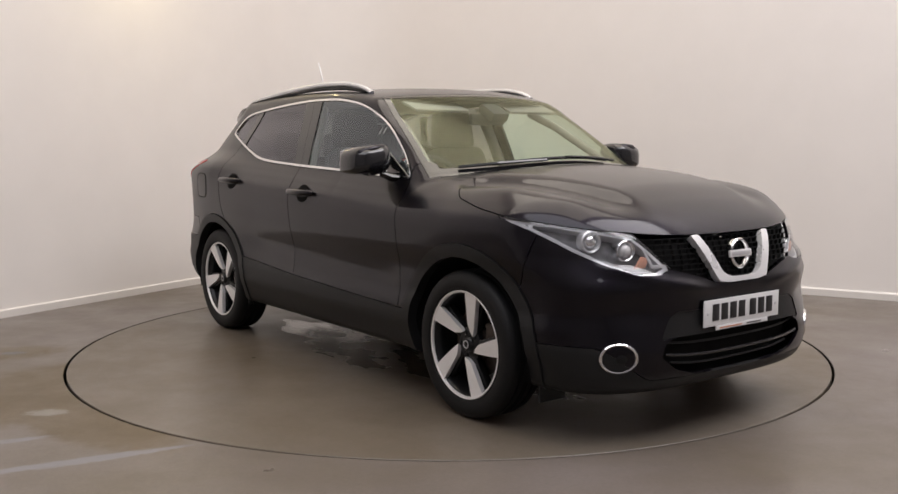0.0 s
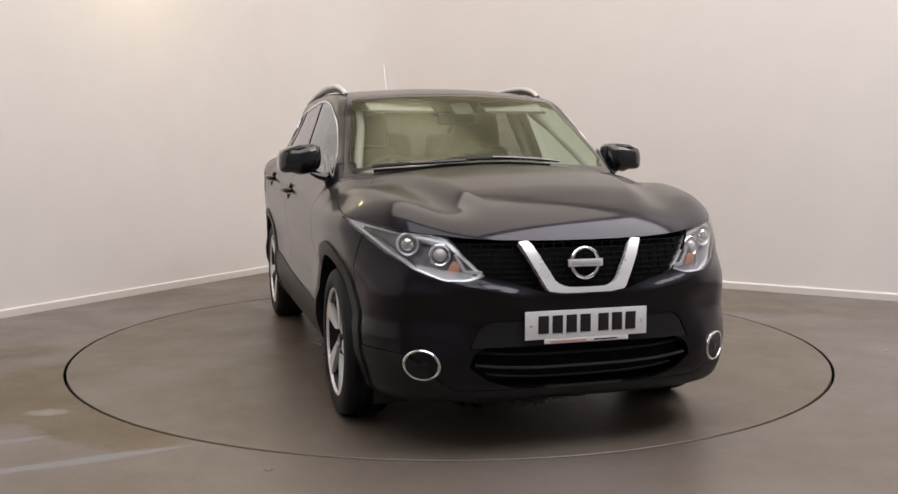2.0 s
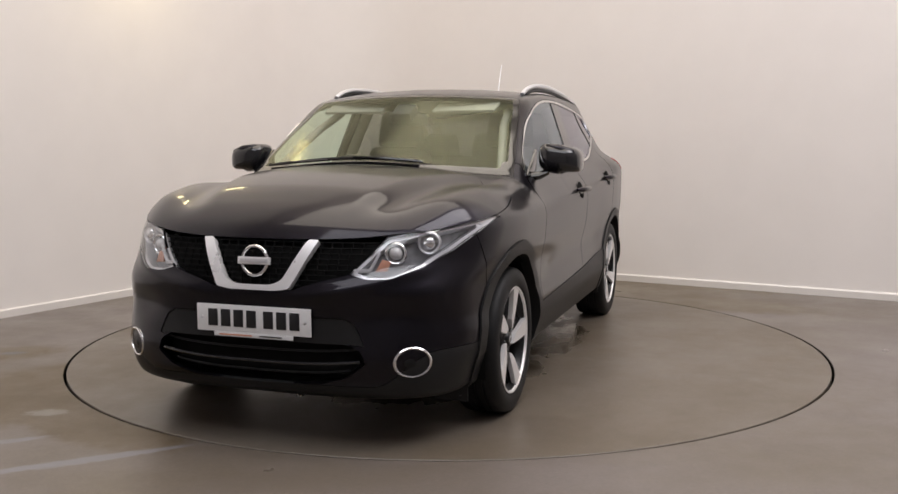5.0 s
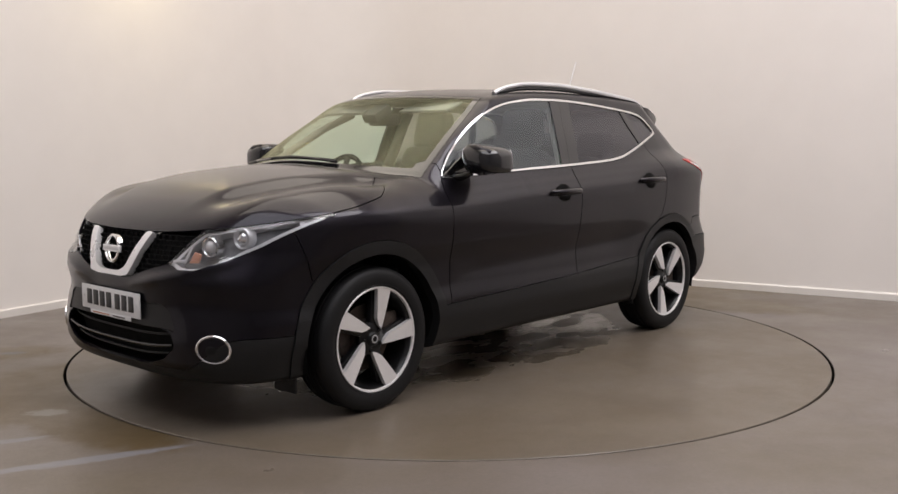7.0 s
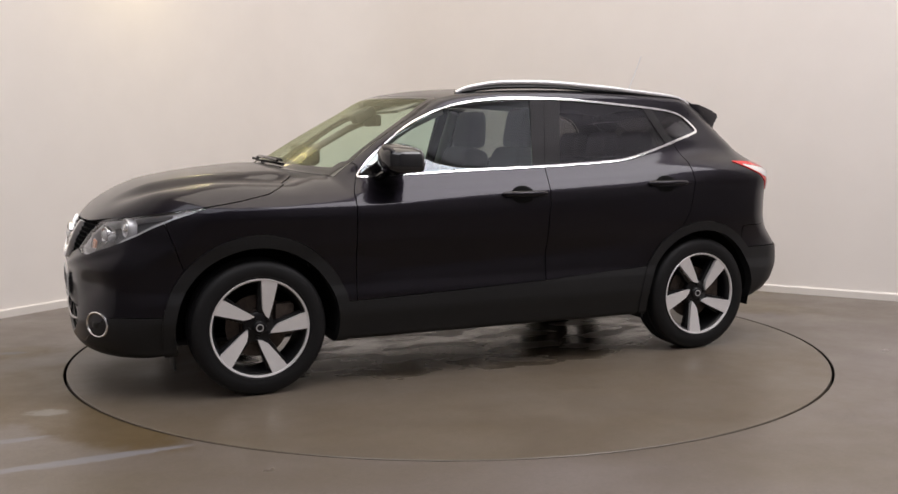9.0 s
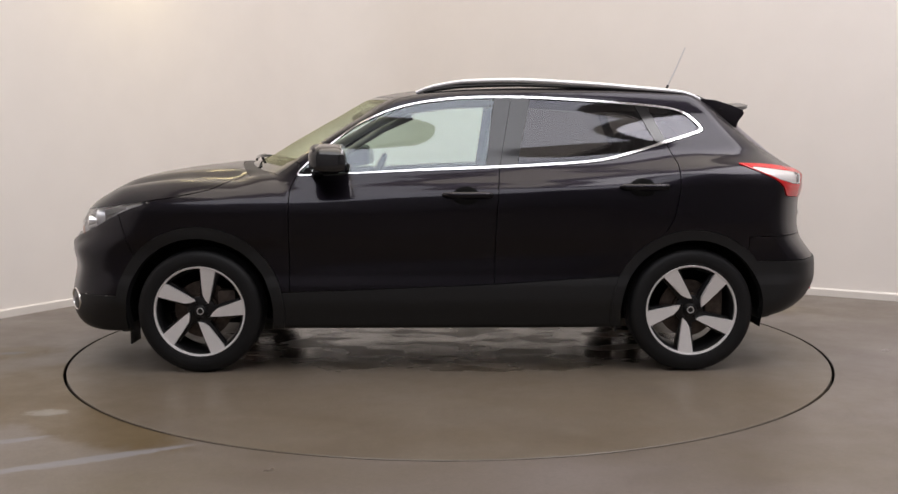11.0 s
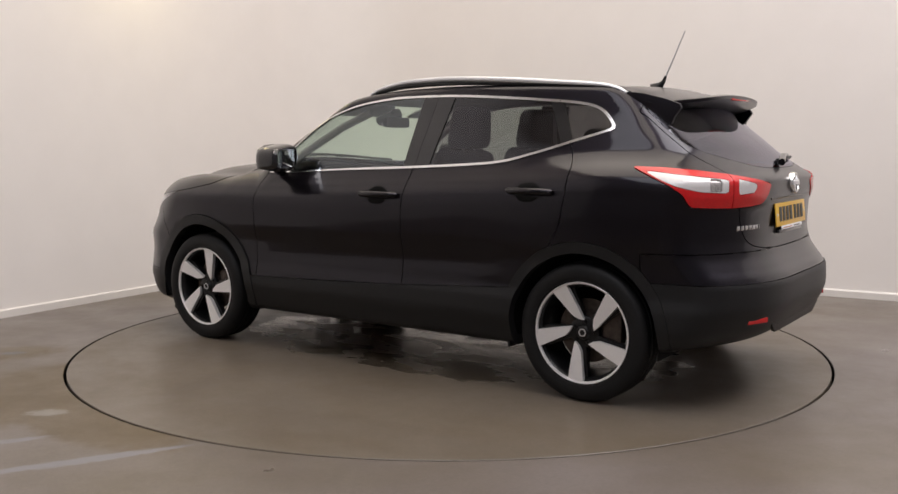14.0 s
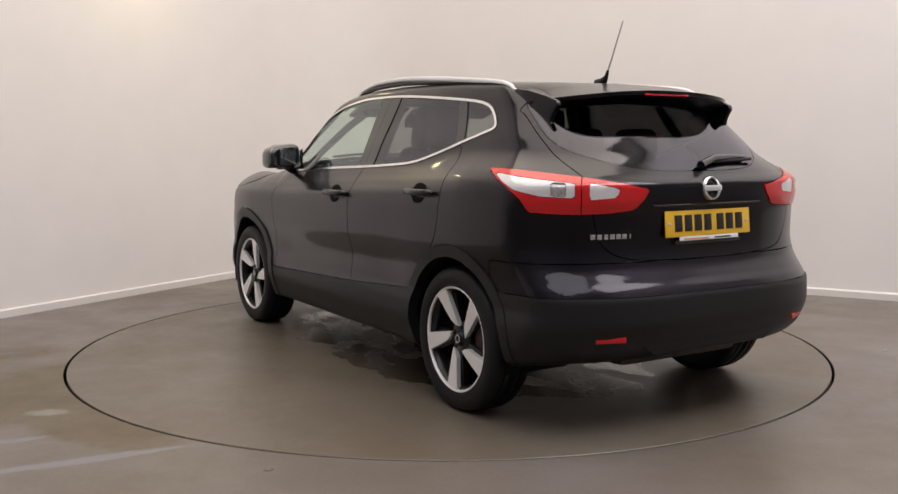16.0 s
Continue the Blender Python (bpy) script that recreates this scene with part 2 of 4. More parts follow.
# ---- the room ----
def wall_run(name, path, height, thick, mat):
    """A wall along a path of plan points, thickened outwards (to the left of the path)."""
    pts = [Vector((p.x, p.y, 0)) for p in path]
    out = []
    for i, p in enumerate(pts):
        d = (pts[min(i + 1, len(pts) - 1)] - pts[max(i - 1, 0)]).normalized()
        out.append(Vector((-d.y, d.x, 0)))
    vs, fs = [], []
    for p, o in zip(pts, out):
        q = p + o * thick
        vs += [(p.x, p.y, 0), (p.x, p.y, height), (q.x, q.y, height), (q.x, q.y, 0)]
    for i in range(len(pts) - 1):
        a, b = 4 * i, 4 * i + 4
        for k in range(4):
            fs.append((a + k, a + (k + 1) % 4, b + (k + 1) % 4, b + k))
    fs += [(0, 3, 2, 1), (len(vs) - 4, len(vs) - 3, len(vs) - 2, len(vs) - 1)]
    bm = bmesh.new()
    B = [bm.verts.new(v) for v in vs]
    for f in fs:
        bm.faces.new([B[i] for i in f])
    return tagged(part(name, bm, mat, None, angle=30), kind="structure")


RC = 0.9   # radius of the rounded corner between the two walls
# from the far end of the one wall, round the corner, to the far end of the other
path = [room(ROOM_L, 0), room(6, 0), room(3, 0)] + [room(RC - RC * math.sin(t), RC - RC * math.cos(t)) for t in (math.pi / 2 * k / 16 for k in range(17))] + [room(0, 3), room(0, 6), room(0, ROOM_R)]
tagged(wall_run("wall_back", path, ROOM_H, 0.15, WALL), "plain off-white painted studio walls meeting in a rounded corner", "wall")
# two added walls behind the camera, unseen, dark so the flanks mirror little light
tagged(wall_run("unseen_wall_front", [room(0, ROOM_R), room(ROOM_L, ROOM_R)], ROOM_H, 0.15, UNSEEN), "added unseen wall closing the studio, dark to dim the car's reflections", "wall")
tagged(wall_run("unseen_wall_side", [room(ROOM_L, ROOM_R), room(ROOM_L, 0)], ROOM_H, 0.15, UNSEEN), "added unseen wall closing the studio, dark to dim the car's reflections", "wall")


def skirting():
    """A skirting board with a rounded top edge, along the visible walls."""
    prof = [(0, 0), (-0.016, 0), (-0.016, 0.051), (-0.013, 0.057), (-0.007, 0.061), (0, 0.061)]
    vs, fs = [], []
    for i, p in enumerate(path):
        d = (path[min(i + 1, len(path) - 1)] - path[max(i - 1, 0)]).normalized()
        o = Vector((-d.y, d.x, 0))
        for u, z in prof:
            q = p + o * (u - 0.0005)
            vs.append((q.x, q.y, z))
    n = len(prof)
    for i in range(len(path) - 1):
        for k in range(n):
            fs.append((n * i + k, n * i + (k + 1) % n, n * i + n + (k + 1) % n, n * i + n + k))
    fs += [tuple(range(n))[::-1], tuple(range(len(vs) - n, len(vs)))]
    ob = link_mesh("baseboard", vs, fs, SKIRT)
    tagged(ob, "white painted skirting board along the wall foot", "skirting board", kind="structure")


skirting()

bm = box(ROOM_L + 0.3, ROOM_R + 0.3, 0.12, Matrix.Translation(room(ROOM_L / 2, ROOM_R / 2, ROOM_H + 0.062)) @ Matrix.Rotation(TURN, 4, "Z"))
tagged(part("ceiling", bm, CEIL, None, smooth=False), "plain white ceiling over the studio", "ceiling", kind="structure")

R_TABLE = 2.214
N = 256


def floor_sheet():
    vs, fs = [], []
    for r, z in ((R_TABLE + 0.015, -0.003), (R_TABLE + 0.017, 0.0), (16.0, 0.0)):
        vs += [(r * math.cos(2 * math.pi * i / N), r * math.sin(2 * math.pi * i / N), z) for i in range(N)]
    for k in range(2):
        for i in range(N):
            j = (i + 1) % N
            fs.append((k * N + i, k * N + j, k * N + N + j, k * N + N + i))
    ob = link_mesh("floor", vs, [f[::-1] for f in fs], FLOOR)
    tagged(ob, "stained grey-brown sealed concrete floor round the turntable", "floor", kind="structure")
    # pit floor and wall are near-black: the gap's shade is put into their colour
    bm = bmesh.new()
    bmesh.ops.create_circle(bm, cap_ends=True, segments=N, radius=R_TABLE + 0.0152, matrix=Matrix.Translation((0, 0, -0.155)))
    lathe([(R_TABLE + 0.0152, -0.155), (R_TABLE + 0.0152, -0.005)], N, Matrix.Rotation(radians(90), 4, "X"), bm)
    tagged(part("floor_pit", bm, PIT, None, smooth=False), "pit under the turntable, coloured dark for the shade in the gap", "floor", kind="structure")


floor_sheet()


def make_turntable():
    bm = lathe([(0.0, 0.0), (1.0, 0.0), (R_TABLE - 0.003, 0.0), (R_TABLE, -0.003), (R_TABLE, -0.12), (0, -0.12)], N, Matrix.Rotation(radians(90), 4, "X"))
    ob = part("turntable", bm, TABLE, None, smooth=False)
    return tagged(ob, "round brown concrete turntable flush with the floor, its middle puddled and darkened for the car's shadow", "turntable")


turntable = make_turntable()


# ---- the car's outer skin ----
# x ahead, y to the car's left, z up; the skin is the zero of a smooth field, cut into panels along their seams.
def curve(xs, ys):
    xs, ys = np.array(xs, float), np.array(ys, float)
    m = np.gradient(ys, xs)
    d = np.diff(ys) / np.diff(xs)
    for i in range(1, len(xs) - 1):
        m[i] = 0 if d[i - 1] * d[i] <= 0 else 2 * d[i - 1] * d[i] / (d[i - 1] + d[i])
    m[0], m[-1] = d[0], d[-1]

    def f(x):
        x = np.clip(x, xs[0], xs[-1])
        i = np.clip(np.searchsorted(xs, x) - 1, 0, len(xs) - 2)
        h = xs[i + 1] - xs[i]
        t = (x - xs[i]) / h
        return ((1 + 2 * t) * (1 - t) ** 2 * ys[i] + t * (1 - t) ** 2 * h * m[i] + t * t * (3 - 2 * t) * ys[i + 1] + t * t * (t - 1) * h * m[i + 1])
    return f


def sstep(a, b, x):
    t = np.clip((x - a) / (b - a), 0, 1)
    return t * t * (3 - 2 * t)


def smax(a, b, k):
    h = np.maximum(k - np.abs(a - b), 0) / k
    return np.maximum(a, b) + h * h * k * 0.25


TOP = curve([-2.2, -1.78, -1.6, -1.35, -1.1, -0.7, -0.3, 0.0, 0.22, 0.42, 0.645, 0.895, 1.10, 1.16, 1.22, 1.36, 1.55, 1.75, 1.9, 2.0, 2.08, 2.14, 2.3],
            [1.40, 1.462, 1.492, 1.520, 1.538, 1.557, 1.562, 1.555, 1.540, 1.508, 1.394, 1.254, 1.132, 1.103, 1.101, 1.088, 1.065, 1.028, 0.982, 0.936, 0.878, 0.80, 0.5])
SIDE = curve([0.1, 0.2, 0.3, 0.4, 0.46, 0.54, 0.64, 0.76, 0.88, 0.94, 1.0, 1.04, 1.09, 1.2, 1.3, 1.4, 1.49, 1.6],
             [0.79, 0.82, 0.852, 0.876, 0.875, 0.861, 0.862, 0.884, 0.890, 0.882, 0.848, 0.82, 0.79, 0.752, 0.716, 0.680, 0.645, 0.585])
NOSE = curve([0.1, 0.18, 0.22, 0.26, 0.31, 0.38, 0.46, 0.54, 0.63, 0.70, 0.78, 0.84, 0.9, 1.0],
             [1.95, 2.04, 2.11, 2.145, 2.165, 2.17, 2.16, 2.155, 2.16, 2.145, 2.13, 2.11, 2.08, 2.0])
TAIL = curve([0.15, 0.22, 0.27, 0.33, 0.4, 0.5, 0.58, 0.62, 0.66, 0.72, 0.8, 0.92, 1.0, 1.05, 1.10, 1.19, 1.3, 1.39, 1.48, 1.6],
             [1.68, 1.80, 1.92, 2.03, 2.10, 2.135, 2.132, 2.115, 2.085, 2.048, 2.032, 2.035, 2.05, 2.05, 2.00, 1.90, 1.765, 1.66, 1.55, 1.4])


def field(P):
    x, y, z = P[:, 0], np.abs(P[:, 1]), P[:, 2]
    # flanks: the waist rises to the rear, the cabin narrows to both ends, haunches over the rear wheels
    ze = z - 0.04 * np.clip(0.2 - x, 0, 1.6) * sstep(0.6, 0.9, z) * (1 - sstep(1.2, 1.4, z)) + 0.03 * sstep(0.1, 0.8, x) * sstep(0.8, 0.95, z) * (1 - sstep(1.2, 1.4, z))
    w = SIDE(ze) + 0.012 * sstep(1.2, 1.42, z) * sstep(-0.6, 0.2, x)
    w = w - 0.036 * ((x + 0.25) / 1.1) ** 2 * sstep(1.03, 1.2, z)
    w = w + 0.05 * np.exp(-((x + 1.55) / 0.42) ** 2 - ((z - 1.10) / 0.075) ** 2)
    w = w + 0.006 * np.exp(-((x - 1.32) / 0.45) ** 2 - ((z - 0.90) / 0.10) ** 2)
    w = w + 0.006 * np.exp(-((x - 1.32) / 0.5) ** 4 - ((z - 0.55) / 0.25) ** 2) + 0.014 * np.exp(-((x + 1.32) / 0.5) ** 4 - ((z - 0.6) / 0.25) ** 2)
    w = w - 0.008 * np.exp(-((z - 0.60 - 0.03 * (0.3 - x)) / 0.045) ** 2) * sstep(-1.0, -0.6, x) * (1 - sstep(0.55, 0.85, x))
    w = w - 0.15 * np.clip(x - 1.2, 0, 1) ** 2 - 0.13 * np.clip(-1.35 - x, 0, 1) ** 2
    side = (y - w) * (1 - 0.12 * sstep(1.0, 1.1, z))
    # top: bonnet with raised middle and ridges, wrapped screen, flat roof
    bon = sstep(1.0, 1.2, x)
    xe = x + 0.42 * y * y * (1 - sstep(1.12, 1.5, x))
    ridge = 0.60 - 0.26 * np.clip(x - 1.05, 0, 1)
    t = TOP(xe) - (0.11 * bon + 0.075 * (1 - bon)) * y * y
    fade = bon * (1 - sstep(1.75, 2.02, x))
    t = t + fade * (0.024 * (1 - sstep(-0.055, 0.055, y - ridge)) - 0.014 * np.exp(-((y - ridge - 0.09) / 0.06) ** 2) + 0.018 * np.exp(-((y - ridge - 0.25) / 0.09) ** 2))
    slope = 1 / np.sqrt(1 + (0.54 * sstep(0.25, 0.5, x) * (1 - sstep(1.0, 1.15, x))) ** 2)
    top = (z - t) * slope
    nose = x - (NOSE(z) - 0.62 * y ** 4 - 0.10 * sstep(0.64, 0.78, z) * y * y)
    # swept crease over the fog lamps, scooped cheeks
    nose = nose + 0.02 * np.exp(-((z - 0.56) / 0.07) ** 2 - ((y - 0.58) / 0.12) ** 2)
    nose = nose - 0.013 * np.exp(-((z - (0.605 + 0.11 * (y / 0.6) ** 1.5)) / 0.026) ** 2) * sstep(0.12, 0.35, y) * (1 - sstep(0.62, 0.75, y))
    tail = (-x - (TAIL(z) - 0.47 * y ** 4 - 0.22 * sstep(1.05, 1.2, z) * y * y)) * (1 - 0.25 * sstep(1.05, 1.15, z))
    base = 0.235 + 0.075 * sstep(-1.2, -2.0, x) - 0.03 * sstep(1.5, 1.9, x) - z
    f = smax(side, top, 0.10 - 0.07 * sstep(1.02, 1.16, z))
    f = smax(f, nose, 0.10)
    f = smax(f, tail, 0.06)
    return smax(f, base, 0.04)


def gradient(P, e=2e-3):
    g = np.stack([field(P + np.eye(3)[k] * e) - field(P - np.eye(3)[k] * e) for k in range(3)], 1) / (2 * e)
    return g


def settle(P, steps=4):
    P = P.copy()
    mid = np.abs(P[:, 1]) < 1e-6
    for _ in range(steps):
        g = gradient(P)
        g[mid, 1] = 0
        P -= np.clip(field(P), -0.02, 0.02)[:, None] * g / np.maximum((g * g).sum(1), 0.2)[:, None]
    g = gradient(P)
    g[mid, 1] = 0
    return P, g / np.linalg.norm(g, axis=1)[:, None]


def skin(h=0.0185):
    """The left half of the skin as even quads."""
    xs = np.arange(-2.28, 2.32, h)
    ys = np.arange(-h / 2, 1.0, h)
    zs = np.arange(0.12, 1.66, h)
    X, Y, Z = np.meshgrid(xs, ys, zs, indexing="ij")
    F = field(np.stack([X.ravel(), Y.ravel(), Z.ravel()], 1)).reshape(X.shape)
    S = F < 0
    c = [S[i:S.shape[0] - 1 + i, j:S.shape[1] - 1 + j, k:S.shape[2] - 1 + k] for i in (0, 1) for j in (0, 1) for k in (0, 1)]
    cnt = sum(a.astype(int) for a in c)
    act = (cnt > 0) & (cnt < 8)
    idx = -np.ones(act.shape, int)
    cells = np.argwhere(act)
    idx[act] = np.arange(len(cells))
    V = np.stack([xs[cells[:, 0]] + h / 2, ys[cells[:, 1]] + h / 2, zs[cells[:, 2]] + h / 2], 1)
    V[cells[:, 1] == 0, 1] = 0
    quads = []
    for ax in range(3):
        b, d = [(1, 2), (2, 0), (0, 1)][ax]
        A = np.moveaxis(S, ax, 0)
        diff = np.moveaxis(A[1:] != A[:-1], 0, ax)
        for p in np.argwhere(diff):
            if p[b] == 0 or p[d] == 0 or p[1] == 0 and ax != 1:
                continue
            o = np.array(p)
            ids = []
            for u, v in ((-1, -1), (0, -1), (0, 0), (-1, 0)):
                q = o.copy()
                q[b] += u
                q[d] += v
                if np.any(q < 0) or np.any(q >= act.shape):
                    break
                ids.append(idx[tuple(q)])
            if len(ids) == 4 and min(ids) >= 0:
                quads.append(tuple(ids) if S[tuple(p)] else tuple(ids[::-1]))
    # even out the quads, then lay them on the surface
    V, _ = settle(V)
    Q = np.array(quads)
    for _ in range(3):
        acc, n = np.zeros_like(V), np.zeros(len(V))
        for k in range(4):
            for s in (1, 3):
                np.add.at(acc, Q[:, k], V[Q[:, (k + s) % 4]])
                np.add.at(n, Q[:, k], 1)
        mid = np.abs(V[:, 1]) < 1e-6
        W = V + 0.5 * (acc / np.maximum(n, 1)[:, None] - V)
        W[mid, 1] = 0
        V, _ = settle(W, 2)
    V, Nn = settle(V, 3)
    return V, Nn, quads


class Skin:
    def __init__(self):
        self.V, self.N, self.rest = skin()

    def cut(self, polys, values):
        """Splits polygons at the zero of values (one a vertex): those inside (below 0) and those outside."""
        inside, outside, new_p, cache = [], [], [], {}
        n0 = len(self.V)
        val = values.copy()
        val[np.abs(val) < 4e-4] = 0

        def mid(a, b):
            key = (min(a, b), max(a, b))
            if key not in cache:
                t = val[key[0]] / (val[key[0]] - val[key[1]])
                cache[key] = n0 + len(new_p)
                new_p.append(self.V[key[0]] * (1 - t) + self.V[key[1]] * t)
            return cache[key]
        vl = val.tolist()
        for p in polys:
            v = [vl[i] for i in p]
            lo, hi = min(v), max(v)
            if hi <= 0:
                inside.append(p)
            elif lo >= 0:
                outside.append(p)
            else:
                A, B = [], []
                for k, i in enumerate(p):
                    j = p[(k + 1) % len(p)]
                    if vl[i] <= 0:
                        A.append(i)
                    if vl[i] >= 0:
                        B.append(i)
                    if vl[i] * vl[j] < 0:
                        m = mid(i, j)
                        A.append(m)
                        B.append(m)
                if len(A) > 2:
                    inside.append(tuple(A))
                if len(B) > 2:
                    outside.append(tuple(B))
        if new_p:
            P, Nn = settle(np.array(new_p), 1)
            self.V, self.N = np.vstack([self.V, P]), np.vstack([self.N, Nn])
        return inside, outside

    def take(self, fn):
        got, self.rest = self.cut(self.rest, fn(self.V))
        return got


def poly_sd(P2, pts):
    """Signed distance of points to a closed outline (below 0 inside)."""
    A = np.array(pts, float)
    B = np.roll(A, -1, 0)
    d2 = np.full(len(P2), 1e9)
    inside = np.zeros(len(P2), bool)
    for a, b in zip(A, B):
        e, w = b - a, P2 - a
        t = np.clip((w @ e) / (e @ e), 0, 1)
        r = w - t[:, None] * e
        d2 = np.minimum(d2, (r * r).sum(1))
        c = (a[1] > P2[:, 1]) != (b[1] > P2[:, 1])
        with np.errstate(divide="ignore", invalid="ignore"):
            inside ^= c & (P2[:, 0] < (b[0] - a[0]) * (P2[:, 1] - a[1]) / (b[1] - a[1]) + a[0])
    return np.sqrt(d2) * np.where(inside, -1, 1)


def smooth_line(pts, n=6):
    """More points on a rounded closed outline."""
    A = np.array(pts, float)
    out = []
    for i in range(len(A)):
        p0, p1, p2, p3 = A[i - 1], A[i], A[(i + 1) % len(A)], A[(i + 2) % len(A)]
        for t in np.arange(n) / n:
            out.append(0.5 * (2 * p1 + (p2 - p0) * t + (2 * p0 - 5 * p1 + 4 * p2 - p3) * t * t + (3 * p1 - p0 - 3 * p2 + p3) * t ** 3))
    return np.array(out)


def line(xs, ys):
    return lambda v: np.interp(v, xs, ys)


def panel(name, polys, mat, parent, sides, offset=0.0, inset=0.0025, flange=0.014, label=""):
    """A panel of the skin as a mesh of its own: its rim drawn in for the seam and turned inwards. sides: 'L', 'R' or 'LR' (one mesh across)."""
    used = sorted({i for p in polys for i in p})
    loc = {g: k for k, g in enumerate(used)}
    V, Nn = SKIN.V[used], SKIN.N[used]
    faces = [tuple(loc[i] for i in p) for p in polys]
    count = {}
    for f in faces:
        for a, b in zip(f, f[1:] + f[:1]):
            count[(a, b)] = count.get((a, b), 0) + 1
    rim = [(a, b) for a, b in count if (b, a) not in count and not ("LR" == sides and abs(V[a, 1]) < 1e-5 and abs(V[b, 1]) < 1e-5)]
    V = V + Nn * offset
    if rim and inset:
        push, cnt = np.zeros_like(V), np.zeros(len(V))
        for a, b in rim:
            e = V[b] - V[a]
            d = np.cross(Nn[a] + Nn[b], e)
            d = d / max(np.linalg.norm(d), 1e-9)
            for k in (a, b):
                push[k] += d
        ln = np.linalg.norm(push, axis=1)
        ok = ln > 0.2
        V = V.copy()
        step = push[ok] / ln[ok][:, None] * inset
        V[ok] += step
        V[np.abs(SKIN.V[used][:, 1]) < 1e-6, 1] = 0
    verts, norms, fl = V.tolist(), Nn.tolist(), list(faces)
    if flange:
        ends = {}
        for a, b in rim:
            quad = []
            for k, deep in ((b, 0), (a, 0), (a, 1), (b, 1)):
                key = (k, deep, 0)
                if key not in ends:
                    ends[key] = len(verts)
                    verts.append((V[k] - Nn[k] * flange * deep).tolist())
                    norms.append(None)
                quad.append(ends[key])
            e = V[b] - V[a]
            o = np.cross(e, Nn[a])
            o = o / max(np.linalg.norm(o), 1e-9)
            for q in quad:
                norms[q] = o.tolist()
            fl.append(tuple(quad))
    made = []
    if sides == "LR":
        n = len(verts)
        verts += [[v[0], -v[1], v[2]] for v in verts]
        norms += [[v[0], -v[1], v[2]] for v in norms]
        fl += [tuple(i + n for i in f[::-1]) for f in fl]
        made.append(link_mesh(name, verts, fl, mat, parent, norms, True))
    else:
        for s in sides:
            k = 1 if s == "L" else -1
            made.append(link_mesh(name, [[v[0], k * v[1], v[2]] for v in verts], fl if k > 0 else [f[::-1] for f in fl], mat, parent, [[v[0], k * v[1], v[2]] for v in norms], True))
    for ob in made:
        tagged(ob, label)
    return made


SKIN = Skin()
WHEEL_X, WHEEL_Z, TYRE_R = 1.323, 0.334, 0.336
DLO = smooth_line([(0.802, 1.066), (0.739, 1.137), (0.648, 1.212), (0.499, 1.323), (0.343, 1.401), (0.187, 1.449), (0.029, 1.474), (-0.128, 1.487), (-0.44, 1.488),
                   (-0.749, 1.472), (-1.054, 1.448), (-1.205, 1.432), (-1.30, 1.408), (-1.36, 1.366), (-1.405, 1.312), (-1.395, 1.292), (-1.352, 1.276), (-1.201, 1.231), (-1.051, 1.186),
                   (-0.901, 1.146), (-0.811, 1.130), (-0.70, 1.119), (-0.447, 1.105), (-0.141, 1.092), (0.168, 1.082), (0.541, 1.066), (0.75, 1.058)], 3)
GAPZ = line([1.05, 1.085, 1.12, 1.26, 1.42, 1.6, 1.8, 2.0, 2.06, 2.12], [1.10, 1.075, 1.05, 0.985, 0.952, 0.925, 0.899, 0.868, 0.852, 0.835])
HEADLAMP = [(0.875, 0.935), (0.80, 0.912), (0.66, 0.886), (0.53, 0.862), (0.47, 0.79), (0.405, 0.722), (0.47, 0.703), (0.56, 0.705), (0.66, 0.745), (0.745, 0.80), (0.81, 0.862)]
GRILLE = [(-0.1, 0.86), (0.30, 0.86), (0.53, 0.875), (0.47, 0.79), (0.405, 0.722), (0.28, 0.69), (0.17, 0.655), (0.1, 0.645), (-0.1, 0.645)]
INTAKE = [(-0.1, 0.445), (0.40, 0.445), (0.455, 0.42), (0.475, 0.37), (0.40, 0.315), (0.30, 0.285), (0.15, 0.274), (-0.1, 0.272)]
PANEL = [(-0.1, 0.548), (0.39, 0.545), (0.43, 0.52), (0.47, 0.44), (0.40, 0.4448), (-0.1, 0.4448)]
TAILLAMP = [(67, 1.125), (58, 1.120), (50, 1.108), (40, 1.088), (30, 1.062), (22.5, 1.042), (24, 1.0), (27, 0.952), (33, 0.942), (40, 0.937), (47, 0.940), (52.5, 0.946), (53.5, 0.97), (54.5, 1.0), (58, 1.045), (63, 1.09)]
REARGLASS = smooth_line([(-0.7, 1.112), (0, 1.110), (0.25, 1.114), (0.40, 1.135), (0.545, 1.185), (0.60, 1.24), (0.60, 1.33), (0.56, 1.43), (0.3, 1.46), (-0.7, 1.46)], 3)


def xz(P):
    return P[:, [0, 2]]


def yz(P):
    return P[:, [1, 2]]


def wheel_r(P, x0):
    return np.hypot(P[:, 0] - x0, P[:, 2] - WHEEL_Z)


def hard_side(P):
    return 0.5 - P[:, 1]


def screen_x(P):
    return P[:, 0] + 0.46 * P[:, 1] ** 2


car = new("car")
tagged(car, "black-violet metallic crossover car with privacy rear glass and roof rails", "car")

# wheel openings
for x0, r in ((WHEEL_X, 0.398), (-WHEEL_X, 0.384)):
    SKIN.take(lambda P: np.maximum(np.maximum(wheel_r(P, x0) - r, 0.45 - P[:, 1]), P[:, 2] - 0.9))
